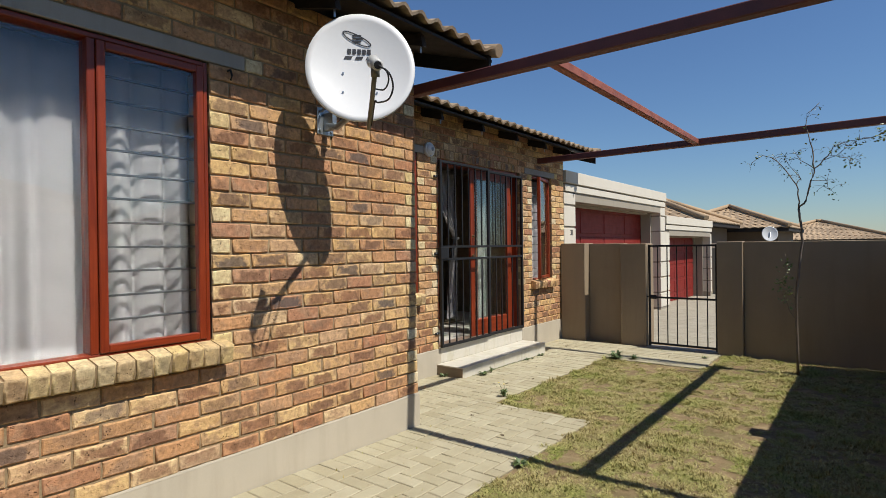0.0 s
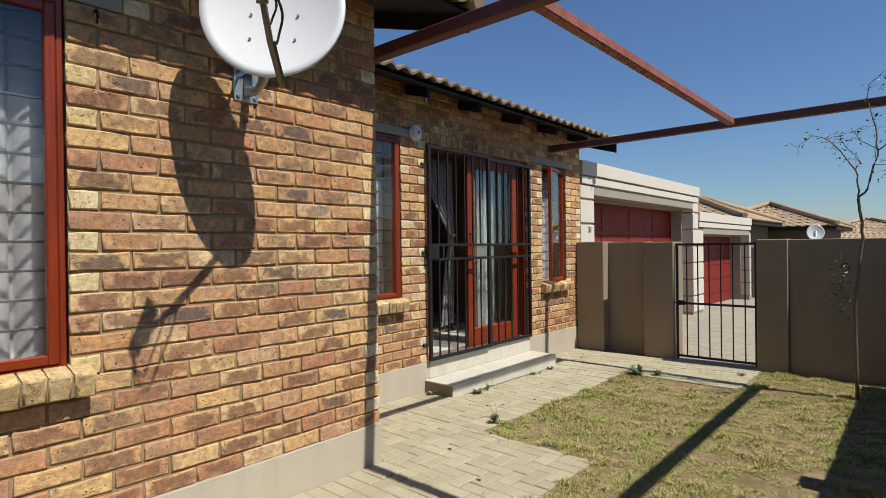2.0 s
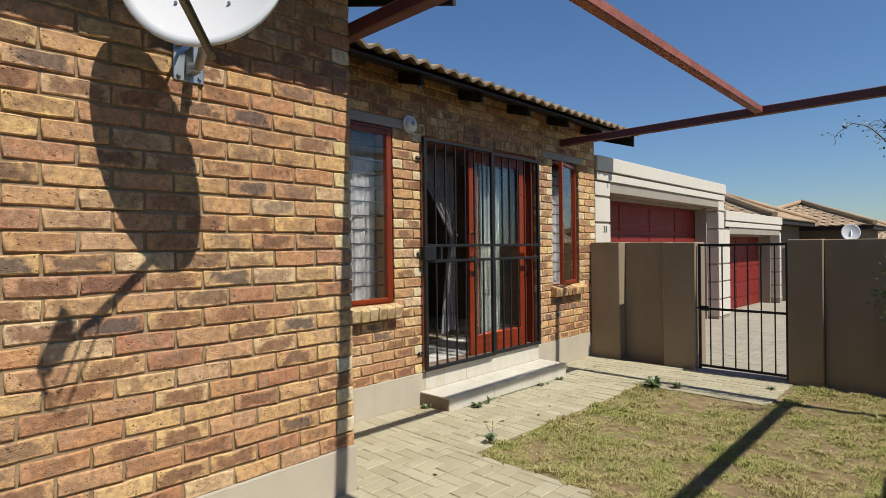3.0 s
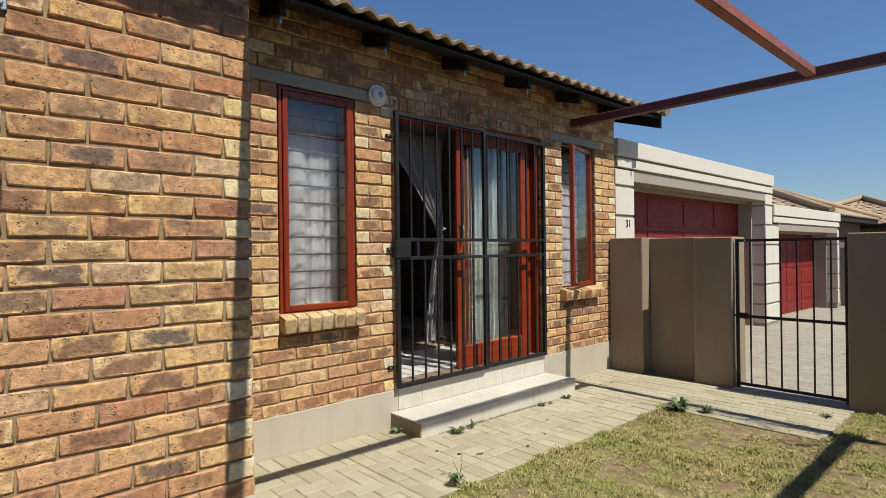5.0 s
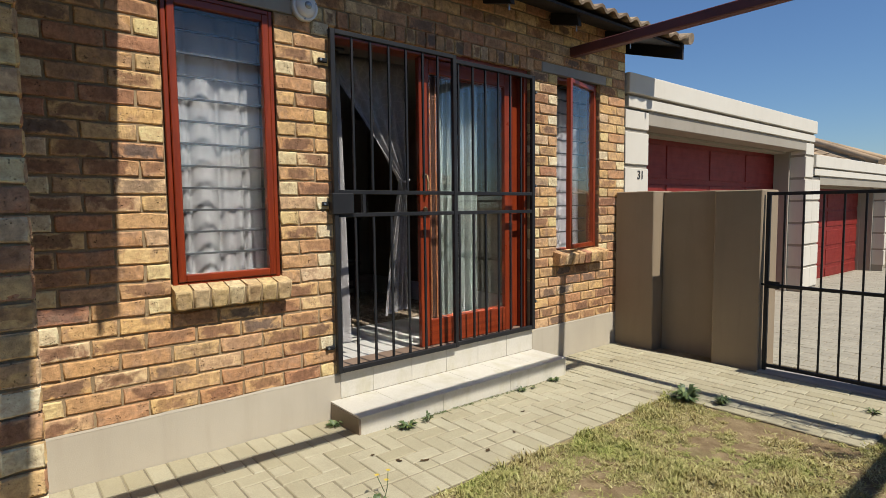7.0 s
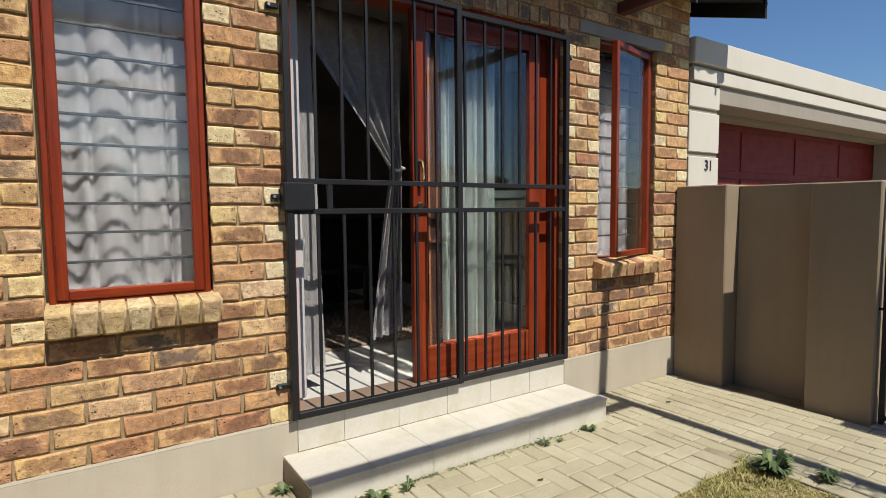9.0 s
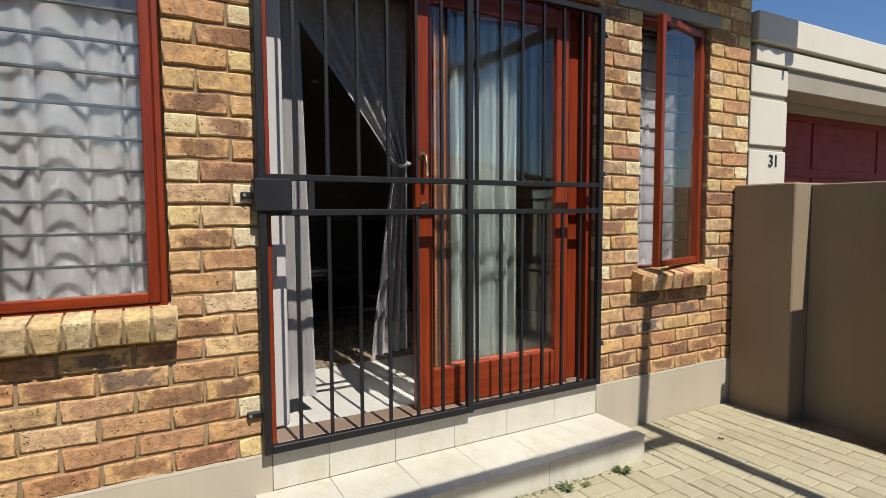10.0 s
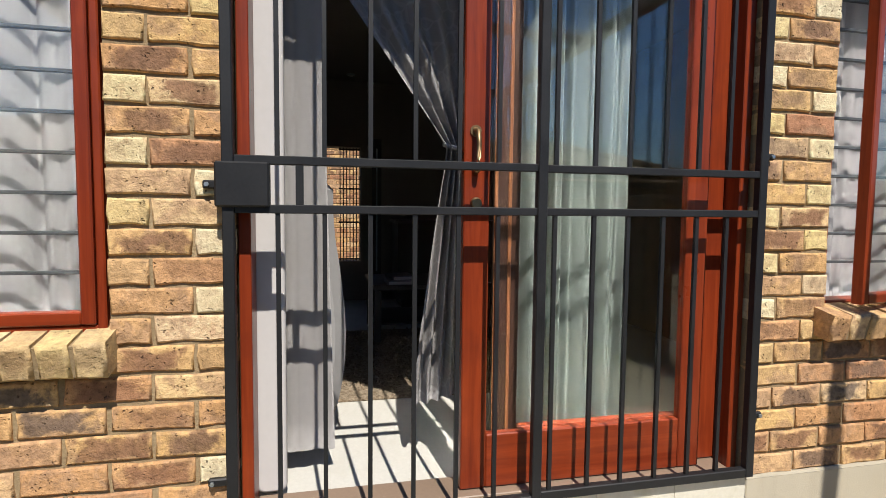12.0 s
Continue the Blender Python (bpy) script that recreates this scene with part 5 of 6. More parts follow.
# foliage tip reaching over the yard from beyond the boundary wall
TIP = thing("shrub_branch", (0.19, 6.62, 1.36), "leafy green twig reaching over the boundary wall", "shrub")
path = [(0.35, 0.3, 0.0), (0.30, 0.2, 0.4), (0.14, 0.1, 0.8), (0.0, 0.0, 1.02), (-0.13, -0.05, 1.06)]
part("stem", tube(path, [0.012, 0.01, 0.008, 0.005, 0.002], 6), BARK, TIP)
bm = bmesh.new()
for k in range(90):
    q = rng.uniform(0.6, 1.0) * (len(path) - 1)
    i = min(int(q), len(path) - 2)
    p = Vector(path[i]).lerp(Vector(path[i + 1]), q - i) + Vector((rng.gauss(0, 0.05), rng.gauss(0, 0.05), rng.gauss(0, 0.04)))
    add_leaf(bm, p, rng, rng.uniform(0.03, 0.05))
part("leaves", bm, LEAF_B, TIP)

# ---- weeds ----
WEED = plain("weed_green", (0.079, 0.118, 0.040), 0.55, 0.0, 0.4, 60, 0.1)


def weed(x, y, r, n, label, z=None, tall=0.6):
    w = thing("weed", (x, y, ground_z(y) + 0.002 if z is None else z), label, "weed", "weeds in the paving joints")
    rg = random.Random(int(x * 1000) + int(y * 77))
    for tone in (WEED, LEAF_B):
        bm = bmesh.new()
        for k in range(n if tone is WEED else n // 4):
            a = rg.uniform(0, 6.283)
            ln = r * rg.uniform(0.55, 1.15)
            hgt = ln * rg.uniform(0.25, 1.0) * tall
            wd = ln * 0.13
            d = Vector((math.cos(a), math.sin(a), 0))
            s = Vector((-d.y, d.x, 0)) * wd
            p0, p1, p2 = Vector((0, 0, 0)) + d * 0.005, d * ln * 0.55 + Vector((0, 0, hgt)), d * ln + Vector((0, 0, hgt * rg.uniform(0.5, 1.1)))
            v = [bm.verts.new(q) for q in (p0, p1 + s, p2, p1 - s)]
            bm.faces.new(v)
        part("leaves", bm, tone, w)
    part("crown", tube([(0, 0, -0.01), (0, 0, 0.008)], 0.008, 6), BARK, w)
    return w


weed(-3.30, 4.905, 0.065, 46, "small green weed rosette at the step's foot")
weed(-3.60, 4.585, 0.055, 36, "small green weed beside the plinth and step")
weed(-3.335, 5.92, 0.045, 34, "small green weed along the step's foot")
weed(-3.32, 6.02, 0.030, 20, "tiny green weed along the step's foot")
weed(-3.33, 6.27, 0.050, 34, "small green weed near the step's end")
weed(-2.48, 6.60, 0.10, 110, "bushy green weed at the lawn's corner", None, 0.9)
weed(-2.30, 6.72, 0.06, 44, "green weed tuft beside the lawn's corner", None, 0.9)
weed(-1.62, 7.25, 0.05, 30, "small weed in the paving near the gate")
weed(-2.66, 4.28, 0.055, 40, "dry weed with yellow flowers at the lawn's edge", None, 1.3)
weed(-3.30, 5.05, 0.05, 14, "thin dry weed along the step's foot", None, 1.4)
weed(-1.72, 2.95, 0.06, 44, "green weed at the lawn's edge")
FLOWER = plain("yellow_petal", (0.593, 0.435, 0.024), 0.6)
FL = thing("yellow_flower", (-2.72, 4.36, ground_z(4.36)), "thin stalk with small yellow flowers", "flower")
part("stem", tube([(0, 0, 0), (0.01, 0.01, 0.06), (0.0, 0.02, 0.12)], 0.002, 5), WEED, FL)
part("stem", tube([(0, 0, 0.03), (-0.02, -0.01, 0.07), (-0.03, -0.02, 0.10)], 0.0018, 5), WEED, FL)
for p in ((0.0, 0.02, 0.122), (-0.03, -0.02, 0.102), (0.015, 0.0, 0.09)):
    bm = bmesh.new()
    for k in range(7):
        a = k * 0.9
        bm.faces.new([bm.verts.new(Vector(p) + v) for v in (Vector((0, 0, 0)), Vector((0.011 * math.cos(a), 0.011 * math.sin(a), 0.003)), Vector((0.011 * math.cos(a + 0.7), 0.011 * math.sin(a + 0.7), 0.003)))])
    part("blossom", bm, FLOWER, FL)


def dry_leaf(x, y, size, turn):
    """A curled fallen leaf with a raised midrib."""
    bm = bmesh.new()
    spine = [bm.verts.new((size * (k / 4 - 0.5), 0, 0.004 + 0.004 * (k - 2) ** 2 / 4)) for k in range(5)]
    for side in (-1, 1):
        rim = [bm.verts.new((size * (k / 4 - 0.5), side * size * 0.28 * math.sin(math.pi * (0.08 + 0.84 * k / 4)), 0.007 + 0.003 * math.sin(k * 1.7 + side))) for k in range(5)]
        for k in range(4):
            bm.faces.new((spine[k], spine[k + 1], rim[k + 1], rim[k]))
    bmesh.ops.solidify(bm, geom=bm.faces[:], thickness=0.0008)
    root = tagged(part("dry_leaf", bm, FALLEN), "small brown curled leaf lying on the pavers", "leaf", "fallen leaves on the paving")
    root.matrix_basis = pose(x, y, ground_z(y) - 0.001, 0, 0, turn)
    return root


FALLEN = plain("fallen_leaf", (0.12, 0.075, 0.035), 0.8, 0.0, 0.4, 40, 0.3)
for x, y, size, turn in ((-2.98, 4.62, 0.035, 20), (-2.90, 4.72, 0.045, 70), (-2.86, 5.34, 0.03, 140), (-3.12, 4.55, 0.025, 200), (-2.78, 5.05, 0.04, 300),
                         (-3.05, 5.62, 0.03, 80), (-2.55, 3.62, 0.03, 15), (-2.10, 3.35, 0.035, 160), (-3.35, 7.05, 0.03, 45)):
    dry_leaf(x, y, size, turn)
rng = random.Random(63)
bm = bmesh.new()
for k in range(420):
    y = rng.triangular(4.75, 6.35, 5.55)
    x = -3.378 + abs(rng.gauss(0, 0.010))
    a, ln, hgt = rng.uniform(0, 6.283), rng.uniform(0.006, 0.020), rng.uniform(0.002, 0.013)
    d = Vector((math.cos(a), math.sin(a), 0))
    q = Vector((-d.y, d.x, 0)) * 0.003
    p = Vector((x, y, ground_z(y) - 0.002))
    bm.faces.new([bm.verts.new(v) for v in (p - q, p + q, p + d * ln + q * 0.6 + Vector((0, 0, hgt)), p + d * ln * 1.3 + Vector((0, 0, hgt * 0.8)))])
tagged(part("seedlings", bm, LEAF_DRY), "dry seedlings and dirt along the foot of the step", "weeds", "", "stuff")
# ---- pieces: bricks, roof tiles, pavers, grass ----
BRICK_CACHE = {}


def brick_mesh(length, rng):
    key = (round(length / 0.006), rng.randrange(5), length < 0.13 and rng.random() < 0.8)
    if key not in BRICK_CACHE:
        BRICK_CACHE[key] = mesh_of(brick_bm(length, 0.0735, 0.095, random.Random(key[0] * 7 + key[1]), 0.0058), "brick", BRICK_CREAM if key[2] else BRICK)
    return BRICK_CACHE[key]


def course_spans(y0, y1, blocks, z):
    """The stretches of a course that are not cut by an opening, lintel or other block."""
    spans = [(y0, y1)]
    for a, b, c, d in blocks:
        if c < z < d:
            spans = [s for lo, hi in spans for s in ((lo, min(hi, a)), (max(lo, b), hi)) if s[1] - s[0] > 0.03]
    return spans


def lay(wall, x, y0, y1, blocks, first, last, near, seed, z_from=0):
    """Stretcher-bond bricks on a wall along y: those within the near stretch are single parts, the others one joined part."""
    rng = random.Random(seed)
    joined_v, joined_f, joined_uv, joined_m = [], [], [], []
    count = 0
    for k in range(first, last):
        z = Z0 + (k + 0.5) * COURSE
        for lo, hi in course_spans(y0, y1, blocks, z):
            halves = max(1, round((hi - lo) / 0.1165))
            unit = (hi - lo) / halves
            i = 0
            while i < halves:
                n = 1 if (i == 0 and k % 2) or i == halves - 1 else 2
                a, b = lo + i * unit, lo + (i + n) * unit
                i += n
                length = b - a - 0.0108
                yc = (a + b) / 2
                dx = rng.uniform(-0.002, 0.0025)
                tilt = rng.uniform(-0.5, 0.5)
                m = pose(x + dx, yc + rng.uniform(-0.0012, 0.0012), z + rng.uniform(-0.0012, 0.0012), tilt, rng.uniform(-0.6, 0.6), rng.uniform(-0.7, 0.7))
                if near(yc, z) and count < 300:
                    ob = new("brick", brick_mesh(length, rng))
                    ob.parent = wall
                    ob.matrix_basis = m
                    count += 1
                else:
                    me = brick_mesh(length, rng)
                    base = len(joined_v)
                    joined_v += [tuple(m @ v.co) for v in me.vertices]
                    joined_f += [[base + q for q in p.vertices] for p in me.polygons]
                    joined_uv += [c for d in me.uv_layers[0].data for c in d.uv]
                    joined_m += [int(me.materials[0] == BRICK_CREAM)] * len(me.polygons)
    if joined_v:
        me = bpy.data.meshes.new("brickwork")
        me.from_pydata(joined_v, [], joined_f)
        me.uv_layers.new(name="face").data.foreach_set("uv", joined_uv)
        me.materials.append(BRICK_JOINED)
        me.materials.append(CREAM_JOINED)
        me.polygons.foreach_set("material_index", joined_m)
        ob = new("brickwork", me)
        ob.parent = wall
        tagged(ob, "further bricks of the same wall", "", "", "stuff")
    return count


def hole(o):
    return (o[0], o[1], 0.785, 2.383)


lint = [(a, b, 2.384, 2.466) for x, a, b in LINTELS]
lay(WALL_BAY, XB, -1.2, YB, [hole(OPEN_BAY), lint[0]], 0, 31, lambda y, z: 1.3 < y and z < 2.5, 5)
SOLDIER = (4.655, 6.50, 2.384, 2.466)
lay(WALL_BACK, XR, YB + 0.002, YE, [hole(OPEN_W2), hole(OPEN_W3), (OPEN_DOOR[0], OPEN_DOOR[1], 0.2, 2.383), lint[1], lint[2], SOLDIER], 0, 31, lambda y, z: z < 2.40 and y > 3.3, 6)
lay(WALL_OUT, -11.8, 4.2, 6.6, [], -2, 25, lambda y, z: False, 9)
rng = random.Random(12)
n = round((SOLDIER[1] - SOLDIER[0]) / 0.084)
w = (SOLDIER[1] - SOLDIER[0]) / n
HEADER = [mesh_of(brick_bm(w - 0.0105, 0.095, 0.095, random.Random(k + 50), 0.005), "brick", BRICK) for k in range(4)]
for i in range(n):
    ob = new("brick", HEADER[rng.randrange(4)])
    ob.parent = WALL_BACK
    ob.matrix_basis = pose(XR + rng.uniform(0.0, 0.004), SOLDIER[0] + (i + 0.5) * w, 2.419 + rng.uniform(-0.003, 0.003), rng.uniform(-1.5, 1.5), 0, rng.uniform(-1, 1))
# bricks on the short return
rng = random.Random(14)
vs, fs, uvs = [], [], []
for k in range(31):
    z = Z0 + (k + 0.5) * COURSE
    x = XB
    i = 0
    while x > XR + 0.1:
        ln = 0.106 if (i == 0 and k % 2 == 0) else 0.222
        me = brick_mesh(ln, rng)
        m = pose(x - ln / 2 - 0.004, YB, z, 0, 0, 90)
        base = len(vs)
        vs += [tuple(m @ v.co) for v in me.vertices]
        fs += [[base + q for q in p.vertices] for p in me.polygons]
        uvs += [c for d in me.uv_layers[0].data for c in d.uv]
        x -= ln + 0.011
        i += 1
me = bpy.data.meshes.new("brickwork")
me.from_pydata(vs, [], fs)
me.uv_layers.new(name="face").data.foreach_set("uv", uvs)
me.materials.append(BRICK_JOINED)
ob = new("brickwork", me)
ob.parent = WALL_RETURN
tagged(ob, "bricks of the short return wall", "", "", "stuff")

# roof tiles
TW, TE = 0.330, 0.330


def tile_bm(rng):
    bm = bmesh.new()
    n = 12
    rows = []
    for x, lift in ((0.02, 0.030), (-0.18, 0.016), (-TE - 0.05, 0.0)):
        rows.append([bm.verts.new((x + rng.uniform(-0.003, 0.003), (i / n - 0.5) * (TW + 0.012), lift + 0.020 * math.cos(i / n * 4 * math.pi + math.pi) + 0.018)) for i in range(n + 1)])
    low = [bm.verts.new(v.co + Vector((0, 0, -0.022))) for v in rows[0]]
    for a, b in zip(rows, rows[1:]):
        for i in range(n):
            bm.faces.new((a[i], a[i + 1], b[i + 1], b[i])).smooth = True
    under = [bm.verts.new(v.co + Vector((0, 0, -0.02))) for v in rows[1]]
    for i in range(n):
        bm.faces.new((low[i], low[i + 1], rows[0][i + 1], rows[0][i]))
        bm.faces.new((under[i], under[i + 1], low[i + 1], low[i]))
    return bm


n = Nodes("roof_tile")
v = n.world_coords()
base = n.ramp(n.node("ShaderNodeObjectInfo").outputs["Random"], [(0.0, (0.213, 0.150, 0.095)), (0.5, (0.284, 0.209, 0.138)), (1.0, (0.332, 0.261, 0.182))])
col = n.mix(n.math("MULTIPLY", n.ramp(n.noise(v, 8, 5, 0.7), [(0.4, 0.0), (0.7, 1.0)]), 0.6), base, (0.103, 0.079, 0.059))
col = n.mix(0.4, col, n.ramp(n.noise(v, 120, 4, 0.7), [(0.25, 0.35), (0.75, 0.68)]), "OVERLAY")
n.bump(n.noise(v, 140, 4), 0.6, 0.004)
ROOF_TILE = n.done(col, 0.9, 0.0, 0.2)
TILE_MESH = [mesh_of(tile_bm(random.Random(k + 90)), "roof_tile", ROOF_TILE) for k in range(4)]
rng = random.Random(31)
for root, y0, y1 in ((ROOF_BAY, -0.3, 3.62), (ROOF_MAIN, 3.60, 8.26)):
    for c in range(4 if root is ROOF_BAY else 5):
        k = 0
        while y1 - (k + 1) * TW > y0 - 0.1:
            ob = new("roof_tile", TILE_MESH[rng.randrange(4)])
            ob.parent = root
            ob.matrix_basis = pose(-c * TE * math.cos(PITCH), y1 - (k + 0.5) * TW, c * TE * math.sin(PITCH) + rng.uniform(-0.002, 0.003), 0, math.degrees(PITCH), rng.uniform(-0.5, 0.5))
            k += 1
    for c in range(5):
        bm = bmesh.new()
        a = Vector((-c * 0.36 + 0.06, y1 - 0.02, c * 0.36 * math.tan(PITCH) + 0.035))
        b = Vector((-(c + 1) * 0.36, y1 - 0.02, (c + 1) * 0.36 * math.tan(PITCH) + 0.015))
        add_tube(bm, [a, b], [0.052, 0.045], 10)
        part("verge_tile", bm, ROOF_TILE, root)

# paving
PL, PW = 0.2, 0.1


def paver_bm(l, w, rng):
    bm = bmesh.new()
    j = lambda: rng.uniform(-0.0015, 0.0015)
    g, s = 0.0030, 0.004
    lo = [bm.verts.new((x * (l / 2 - g), y * (w / 2 - g), -0.05)) for x, y in ((-1, -1), (1, -1), (1, 1), (-1, 1))]
    md = [bm.verts.new((x * (l / 2 - g) + j(), y * (w / 2 - g) + j(), -s)) for x, y in ((-1, -1), (1, -1), (1, 1), (-1, 1))]
    hi = [bm.verts.new((x * (l / 2 - g - s) + j(), y * (w / 2 - g - s) + j(), j() * 0.5)) for x, y in ((-1, -1), (1, -1), (1, 1), (-1, 1))]
    for a, b in ((lo, md), (md, hi)):
        for i in range(4):
            bm.faces.new((a[i], a[(i + 1) % 4], b[(i + 1) % 4], b[i]))
    bm.faces.new(hi)
    return bm


PAVE_CACHE = {}


def paver_mesh(l, w, rng, stone=None):
    key = (round(l, 2), round(w, 2), rng.randrange(3), (stone or PAVER).name)
    if key not in PAVE_CACHE:
        PAVE_CACHE[key] = mesh_of(paver_bm(key[0], key[1], random.Random(int(key[0] * 100) * 31 + int(key[1] * 100) * 7 + key[2])), "paver", stone or PAVER)
    return PAVE_CACHE[key]


def herringbone(x0, x1, y0, y1):
    """Pavers two by one, laid crosswise, clipped to the rectangle: (x, y, length along x, width along y)."""
    out = []
    nx, ny = int((x1 - x0) / PW) + 3, int((y1 - y0) / PW) + 3
    for i in range(-2, nx):
        for j in range(-2, ny):
            d = (i - j) % 4
            if d == 0:
                r = [x0 + i * PW, x0 + (i + 2) * PW, y0 + j * PW, y0 + (j + 1) * PW]
            elif d == 3:
                r = [x0 + i * PW, x0 + (i + 1) * PW, y0 + j * PW, y0 + (j + 2) * PW]
            else:
                continue
            r = [max(r[0], x0), min(r[1], x1), max(r[2], y0), min(r[3], y1)]
            if r[1] - r[0] > 0.03 and r[3] - r[2] > 0.03:
                out.append(r)
    return out


def bond(x0, x1, y0, y1, along):
    """Pavers in running bond with their length along the axis given."""
    out = []
    k = 0
    a, b = (y0, y1) if along == "x" else (x0, x1)
    while a < b - 0.03:
        p, q = (x0, x1) if along == "x" else (y0, y1)
        s = p - (0.1 if k % 2 else 0.0)
        while s < q - 0.03:
            lo, hi = max(s, p), min(s + PL, q)
            if hi - lo > 0.03:
                out.append([lo, hi, a, min(a + PW, b)] if along == "x" else [a, min(a + PW, b), lo, hi])
            s += PL
        a += PW
        k += 1
    return out


def pave(name, slabs, rects, label, seed, stone=None):
    rng = random.Random(seed)
    root = thing(name, (0, 0, 0), label, "paving", "", "structure")
    for x0, x1, y0, y1 in slabs:
        bm = bmesh.new()
        v = [bm.verts.new((x, y, ground_z(y) + dz)) for dz in (-0.10, -0.0042) for x, y in ((x0, y0), (x1, y0), (x1, y1), (x0, y1))]
        for q in ((3, 2, 1, 0), (4, 5, 6, 7), (0, 1, 5, 4), (1, 2, 6, 5), (2, 3, 7, 6), (3, 0, 4, 7)):
            bm.faces.new([v[i] for i in q])
        part("sand_bed", bm, SAND, root)
    vs, fs = [], []
    for i, (x0, x1, y0, y1) in enumerate(rects):
        xc, yc = (x0 + x1) / 2, (y0 + y1) / 2
        me = paver_mesh(x1 - x0, y1 - y0, rng, stone)
        m = pose(xc, yc, ground_z(yc) + rng.uniform(-0.0015, 0.0025), -0.93 + rng.uniform(-0.5, 0.5), rng.uniform(-0.5, 0.5), rng.uniform(-0.5, 0.5))
        if i < 300:
            ob = new("paver", me)
            ob.parent = root
            ob.matrix_basis = m
        else:
            base = len(vs)
            vs += [tuple(m @ q.co) for q in me.vertices]
            fs += [[base + q for q in p.vertices] for p in me.polygons]
    if vs:
        me = bpy.data.meshes.new("paver_field")
        me.from_pydata(vs, [], fs)
        me.materials.append(stone or PAVER_JOINED)
        ob = new("paver_field", me)
        ob.parent = root
        tagged(ob, "further pavers of the same paving", "", "", "stuff")
    return root


XP, XL, YF = -1.73, -2.62, 6.62
pad = [r for r in herringbone(XB + 0.208, XP, 0.4, 4.06)]
pad += [[XB + 0.008, XB + 0.208, 0.4 + k * PW, 0.4 + (k + 1) * PW] for k in range(27)]
pad += herringbone(XB + 0.008, XB + 0.208, 3.1, 4.06)
pad.sort(key=lambda r: -r[2])
pave("paving_pad", [(XB + 0.007, XP, 0.4, 4.06)], pad, "pale sand-coloured clay pavers in herringbone by the house", 41)
path = [[XR + 0.008, XR + 0.208, YB + 0.02 + k * PW, YB + 0.02 + (k + 1) * PW] for k in range(14)]
path += herringbone(XR + 0.208, XB + 0.006, YB + 0.02, 4.06) + herringbone(XR + 0.208, XL - 0.2, 4.06, YF)
path += [[XL - 0.2, XL, 4.06 + k * PW, 4.06 + (k + 1) * PW] for k in range(25)]
pave("paving_path", [(XR + 0.007, XB + 0.0065, YB + 0.01, 4.06), (XR + 0.007, XL, 4.0605, 6.2), (XR + 0.007, XL, 6.2005, YF)], path, "pale clay paver path along the tiled step", 42)
gatep = bond(XR + 0.008, -1.50, YF, 7.62, "x")
pave("paving_gate", [(XR + 0.0075, -1.50, YF + 0.0005, 7.64)], gatep, "pale clay pavers leading to the yard gate", 43)
drive = bond(-4.3, 2.5, 7.98, 18.6, "x")
drive = [r for r in drive if r[0] > -4.3 and r[1] < 1.6]
drive.sort(key=lambda r: (not (-3.7 < r[0] < -1.2), r[2]))
pave("driveway", [(-4.35, 40.0, 7.975, 8.2), (-4.35, 40.0, 8.2005, 40.0)], drive, "grey brick paved driveway before the garages", 44, DRIVE_PAVER)

# lawn
GRASS = Nodes("dry_grass")
_r = GRASS.node("ShaderNodeNewGeometry").outputs["Random Per Island"]
_big = GRASS.noise(GRASS.world_coords(), 2.6, 5, 0.7)
_dry = GRASS.ramp(_r, [(0.0, (0.23, 0.18, 0.07)), (0.3, (0.40, 0.34, 0.13)), (0.6, (0.56, 0.50, 0.25)), (0.8, (0.31, 0.24, 0.10)), (1.0, (0.16, 0.11, 0.05))])
_grn = GRASS.ramp(_r, [(0.0, (0.16, 0.19, 0.045)), (0.6, (0.31, 0.33, 0.085)), (1.0, (0.46, 0.43, 0.16))])
GRASS = GRASS.done(GRASS.mix(GRASS.ramp(_big, [(0.43, 0.0), (0.66, 1.0)]), _dry, _grn), 0.8, 0.0, 0.2)


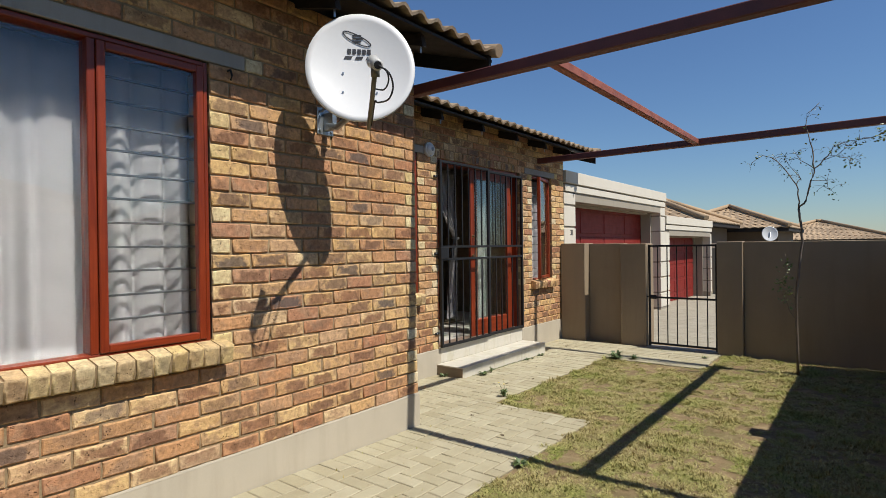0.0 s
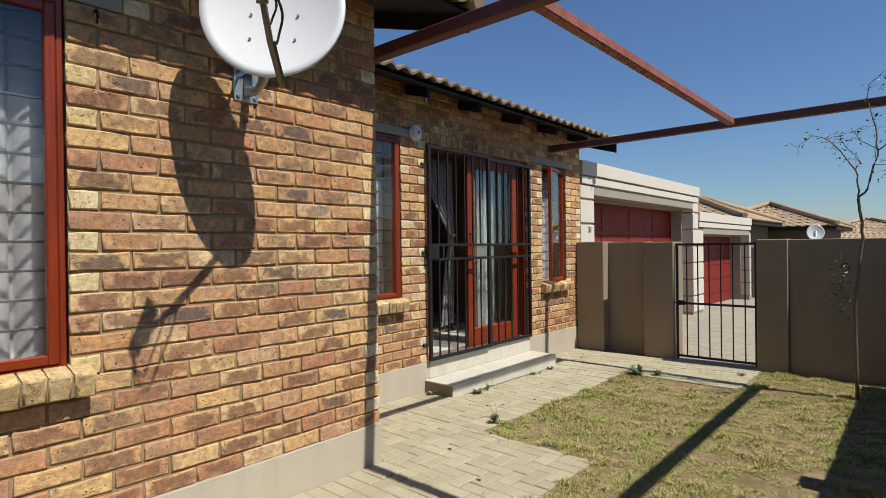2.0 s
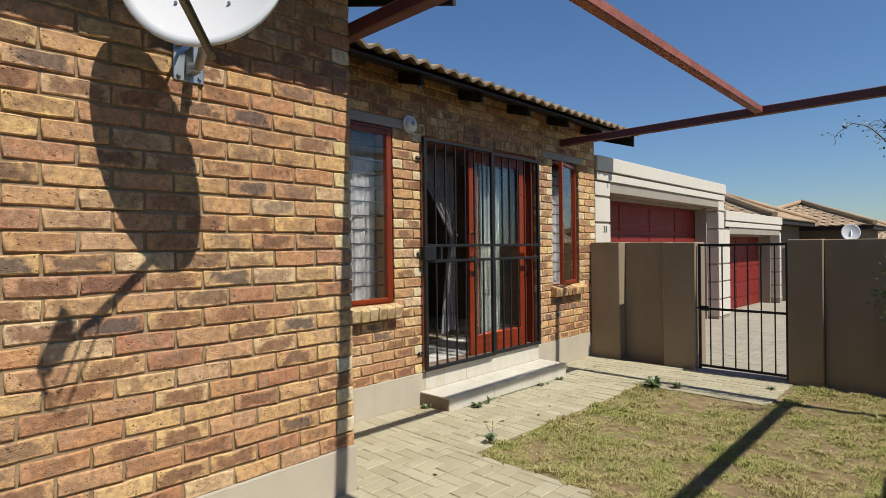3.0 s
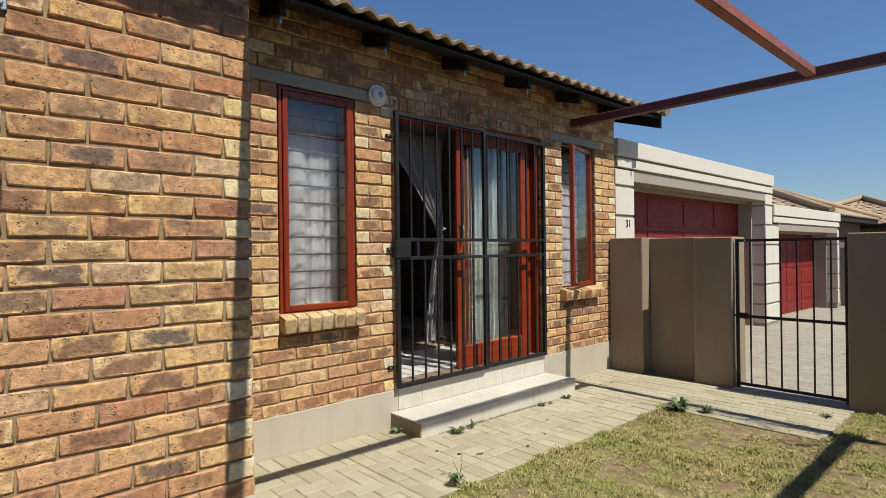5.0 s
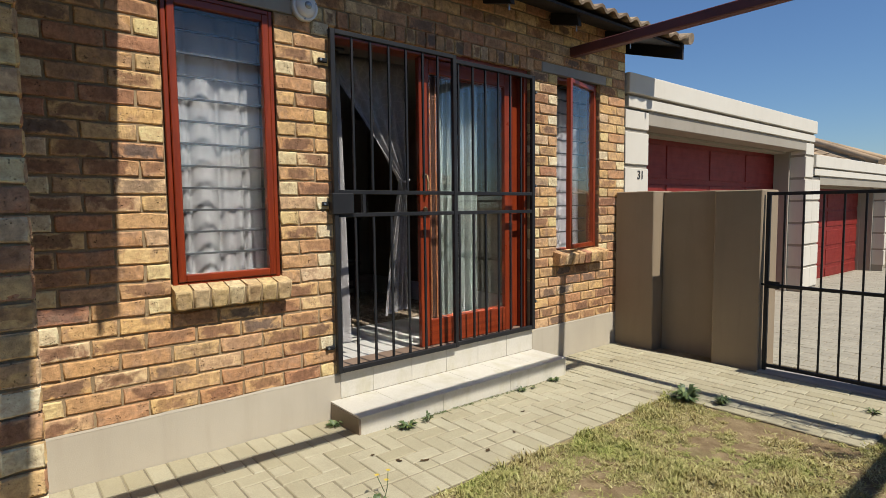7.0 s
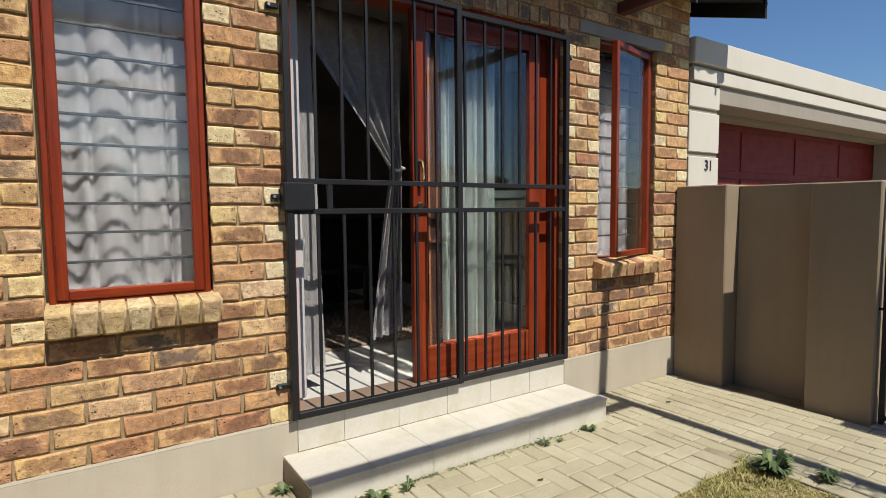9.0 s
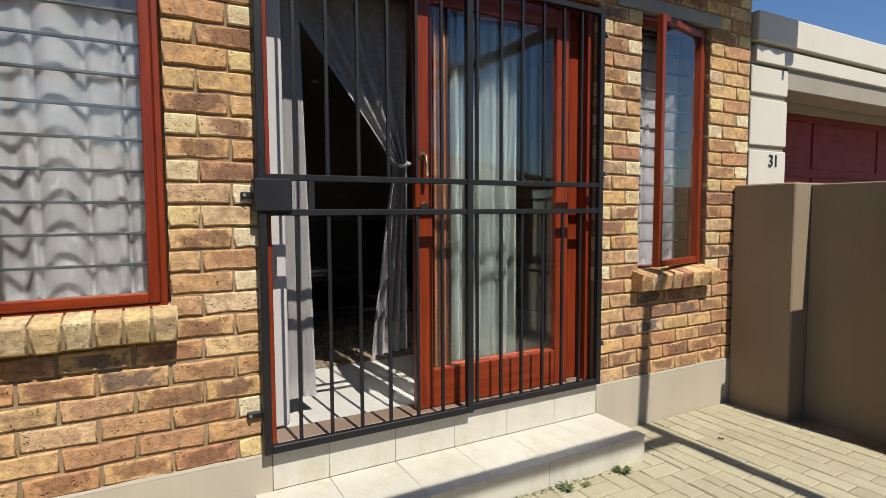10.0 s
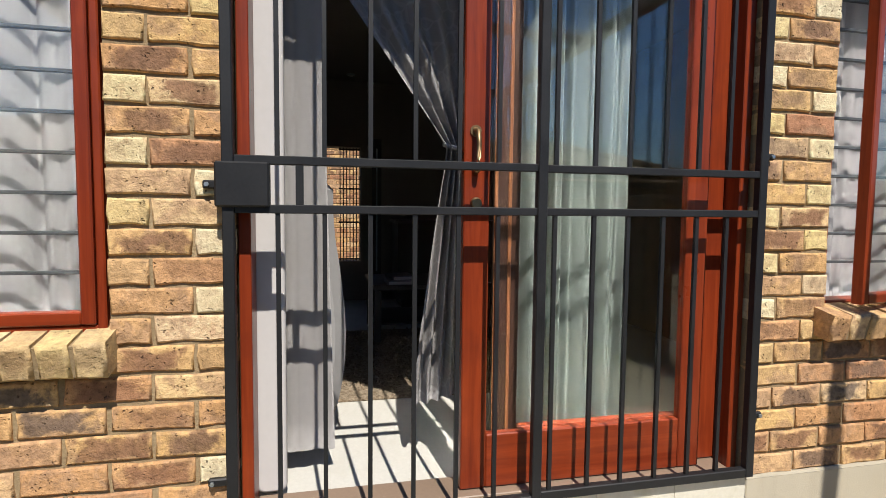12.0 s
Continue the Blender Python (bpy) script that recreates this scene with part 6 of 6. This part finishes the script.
def lawn(seed, count):
    """Short dry blades in clumps over the lawn, thin where the soil shows."""
    rng = random.Random(seed)
    vs, fs = [], []
    made = 0
    while made < count:
        x, y = rng.uniform(XL - 0.08, 0.46), rng.uniform(-0.8, 7.62)
        creep = 0.10 * noise.noise(Vector((x * 5, y * 5, 2.0))) + 0.03 * noise.noise(Vector((x * 21, y * 21, 6.0)))
        if x < XL - creep or (x < XP - creep and 0.4 < y < 4.07 + creep) or (x < XB + 0.03 and y < 0.42) or (x < -1.5 - creep and y > YF + 0.02 + creep):
            if rng.random() > 0.004:
                continue
        d = noise.noise(Vector((x * 2.2, y * 2.2, 3.0))) * 1.15 + noise.noise(Vector((x * 7, y * 7, 8.0))) * 1.15 + noise.noise(Vector((x * 22, y * 22, 5.0))) * 0.9 + 0.54
        if x < XL + 0.12 or (x < XP + 0.12 and y < 4.2):
            d += 0.25
        if rng.random() > d:
            continue
        made += 1
        z = ground_z(y) - 0.013
        a = rng.uniform(0, 6.283)
        flat = rng.random() < 0.6
        h = rng.uniform(0.004, 0.014) if flat else rng.uniform(0.008, 0.026) * (0.4 + min(1.5, max(0, d)) ** 2 * 0.6)
        lean = rng.uniform(0.015, 0.04) if flat else rng.uniform(0.2, 1.4) * h
        w = rng.uniform(0.0016, 0.0042)
        sx, sy = -math.sin(a) * w, math.cos(a) * w
        tx, ty = math.cos(a) * lean, math.sin(a) * lean
        b = len(vs)
        vs += [(x + sx, y + sy, z), (x - sx, y - sy, z), (x - sx * 0.7 + tx * 0.45, y - sy * 0.7 + ty * 0.45, z + h * 0.7), (x + sx * 0.7 + tx * 0.45, y + sy * 0.7 + ty * 0.45, z + h * 0.7), (x + tx, y + ty, z + h)]
        fs += [(b, b + 1, b + 2, b + 3), (b + 3, b + 2, b + 4)]
    me = bpy.data.meshes.new("grass")
    me.from_pydata(vs, [], fs)
    me.materials.append(GRASS)
    return tagged(new("grass", me), "short dry yellow-green lawn grass", "grass", "", "stuff")


lawn(77, 545000)
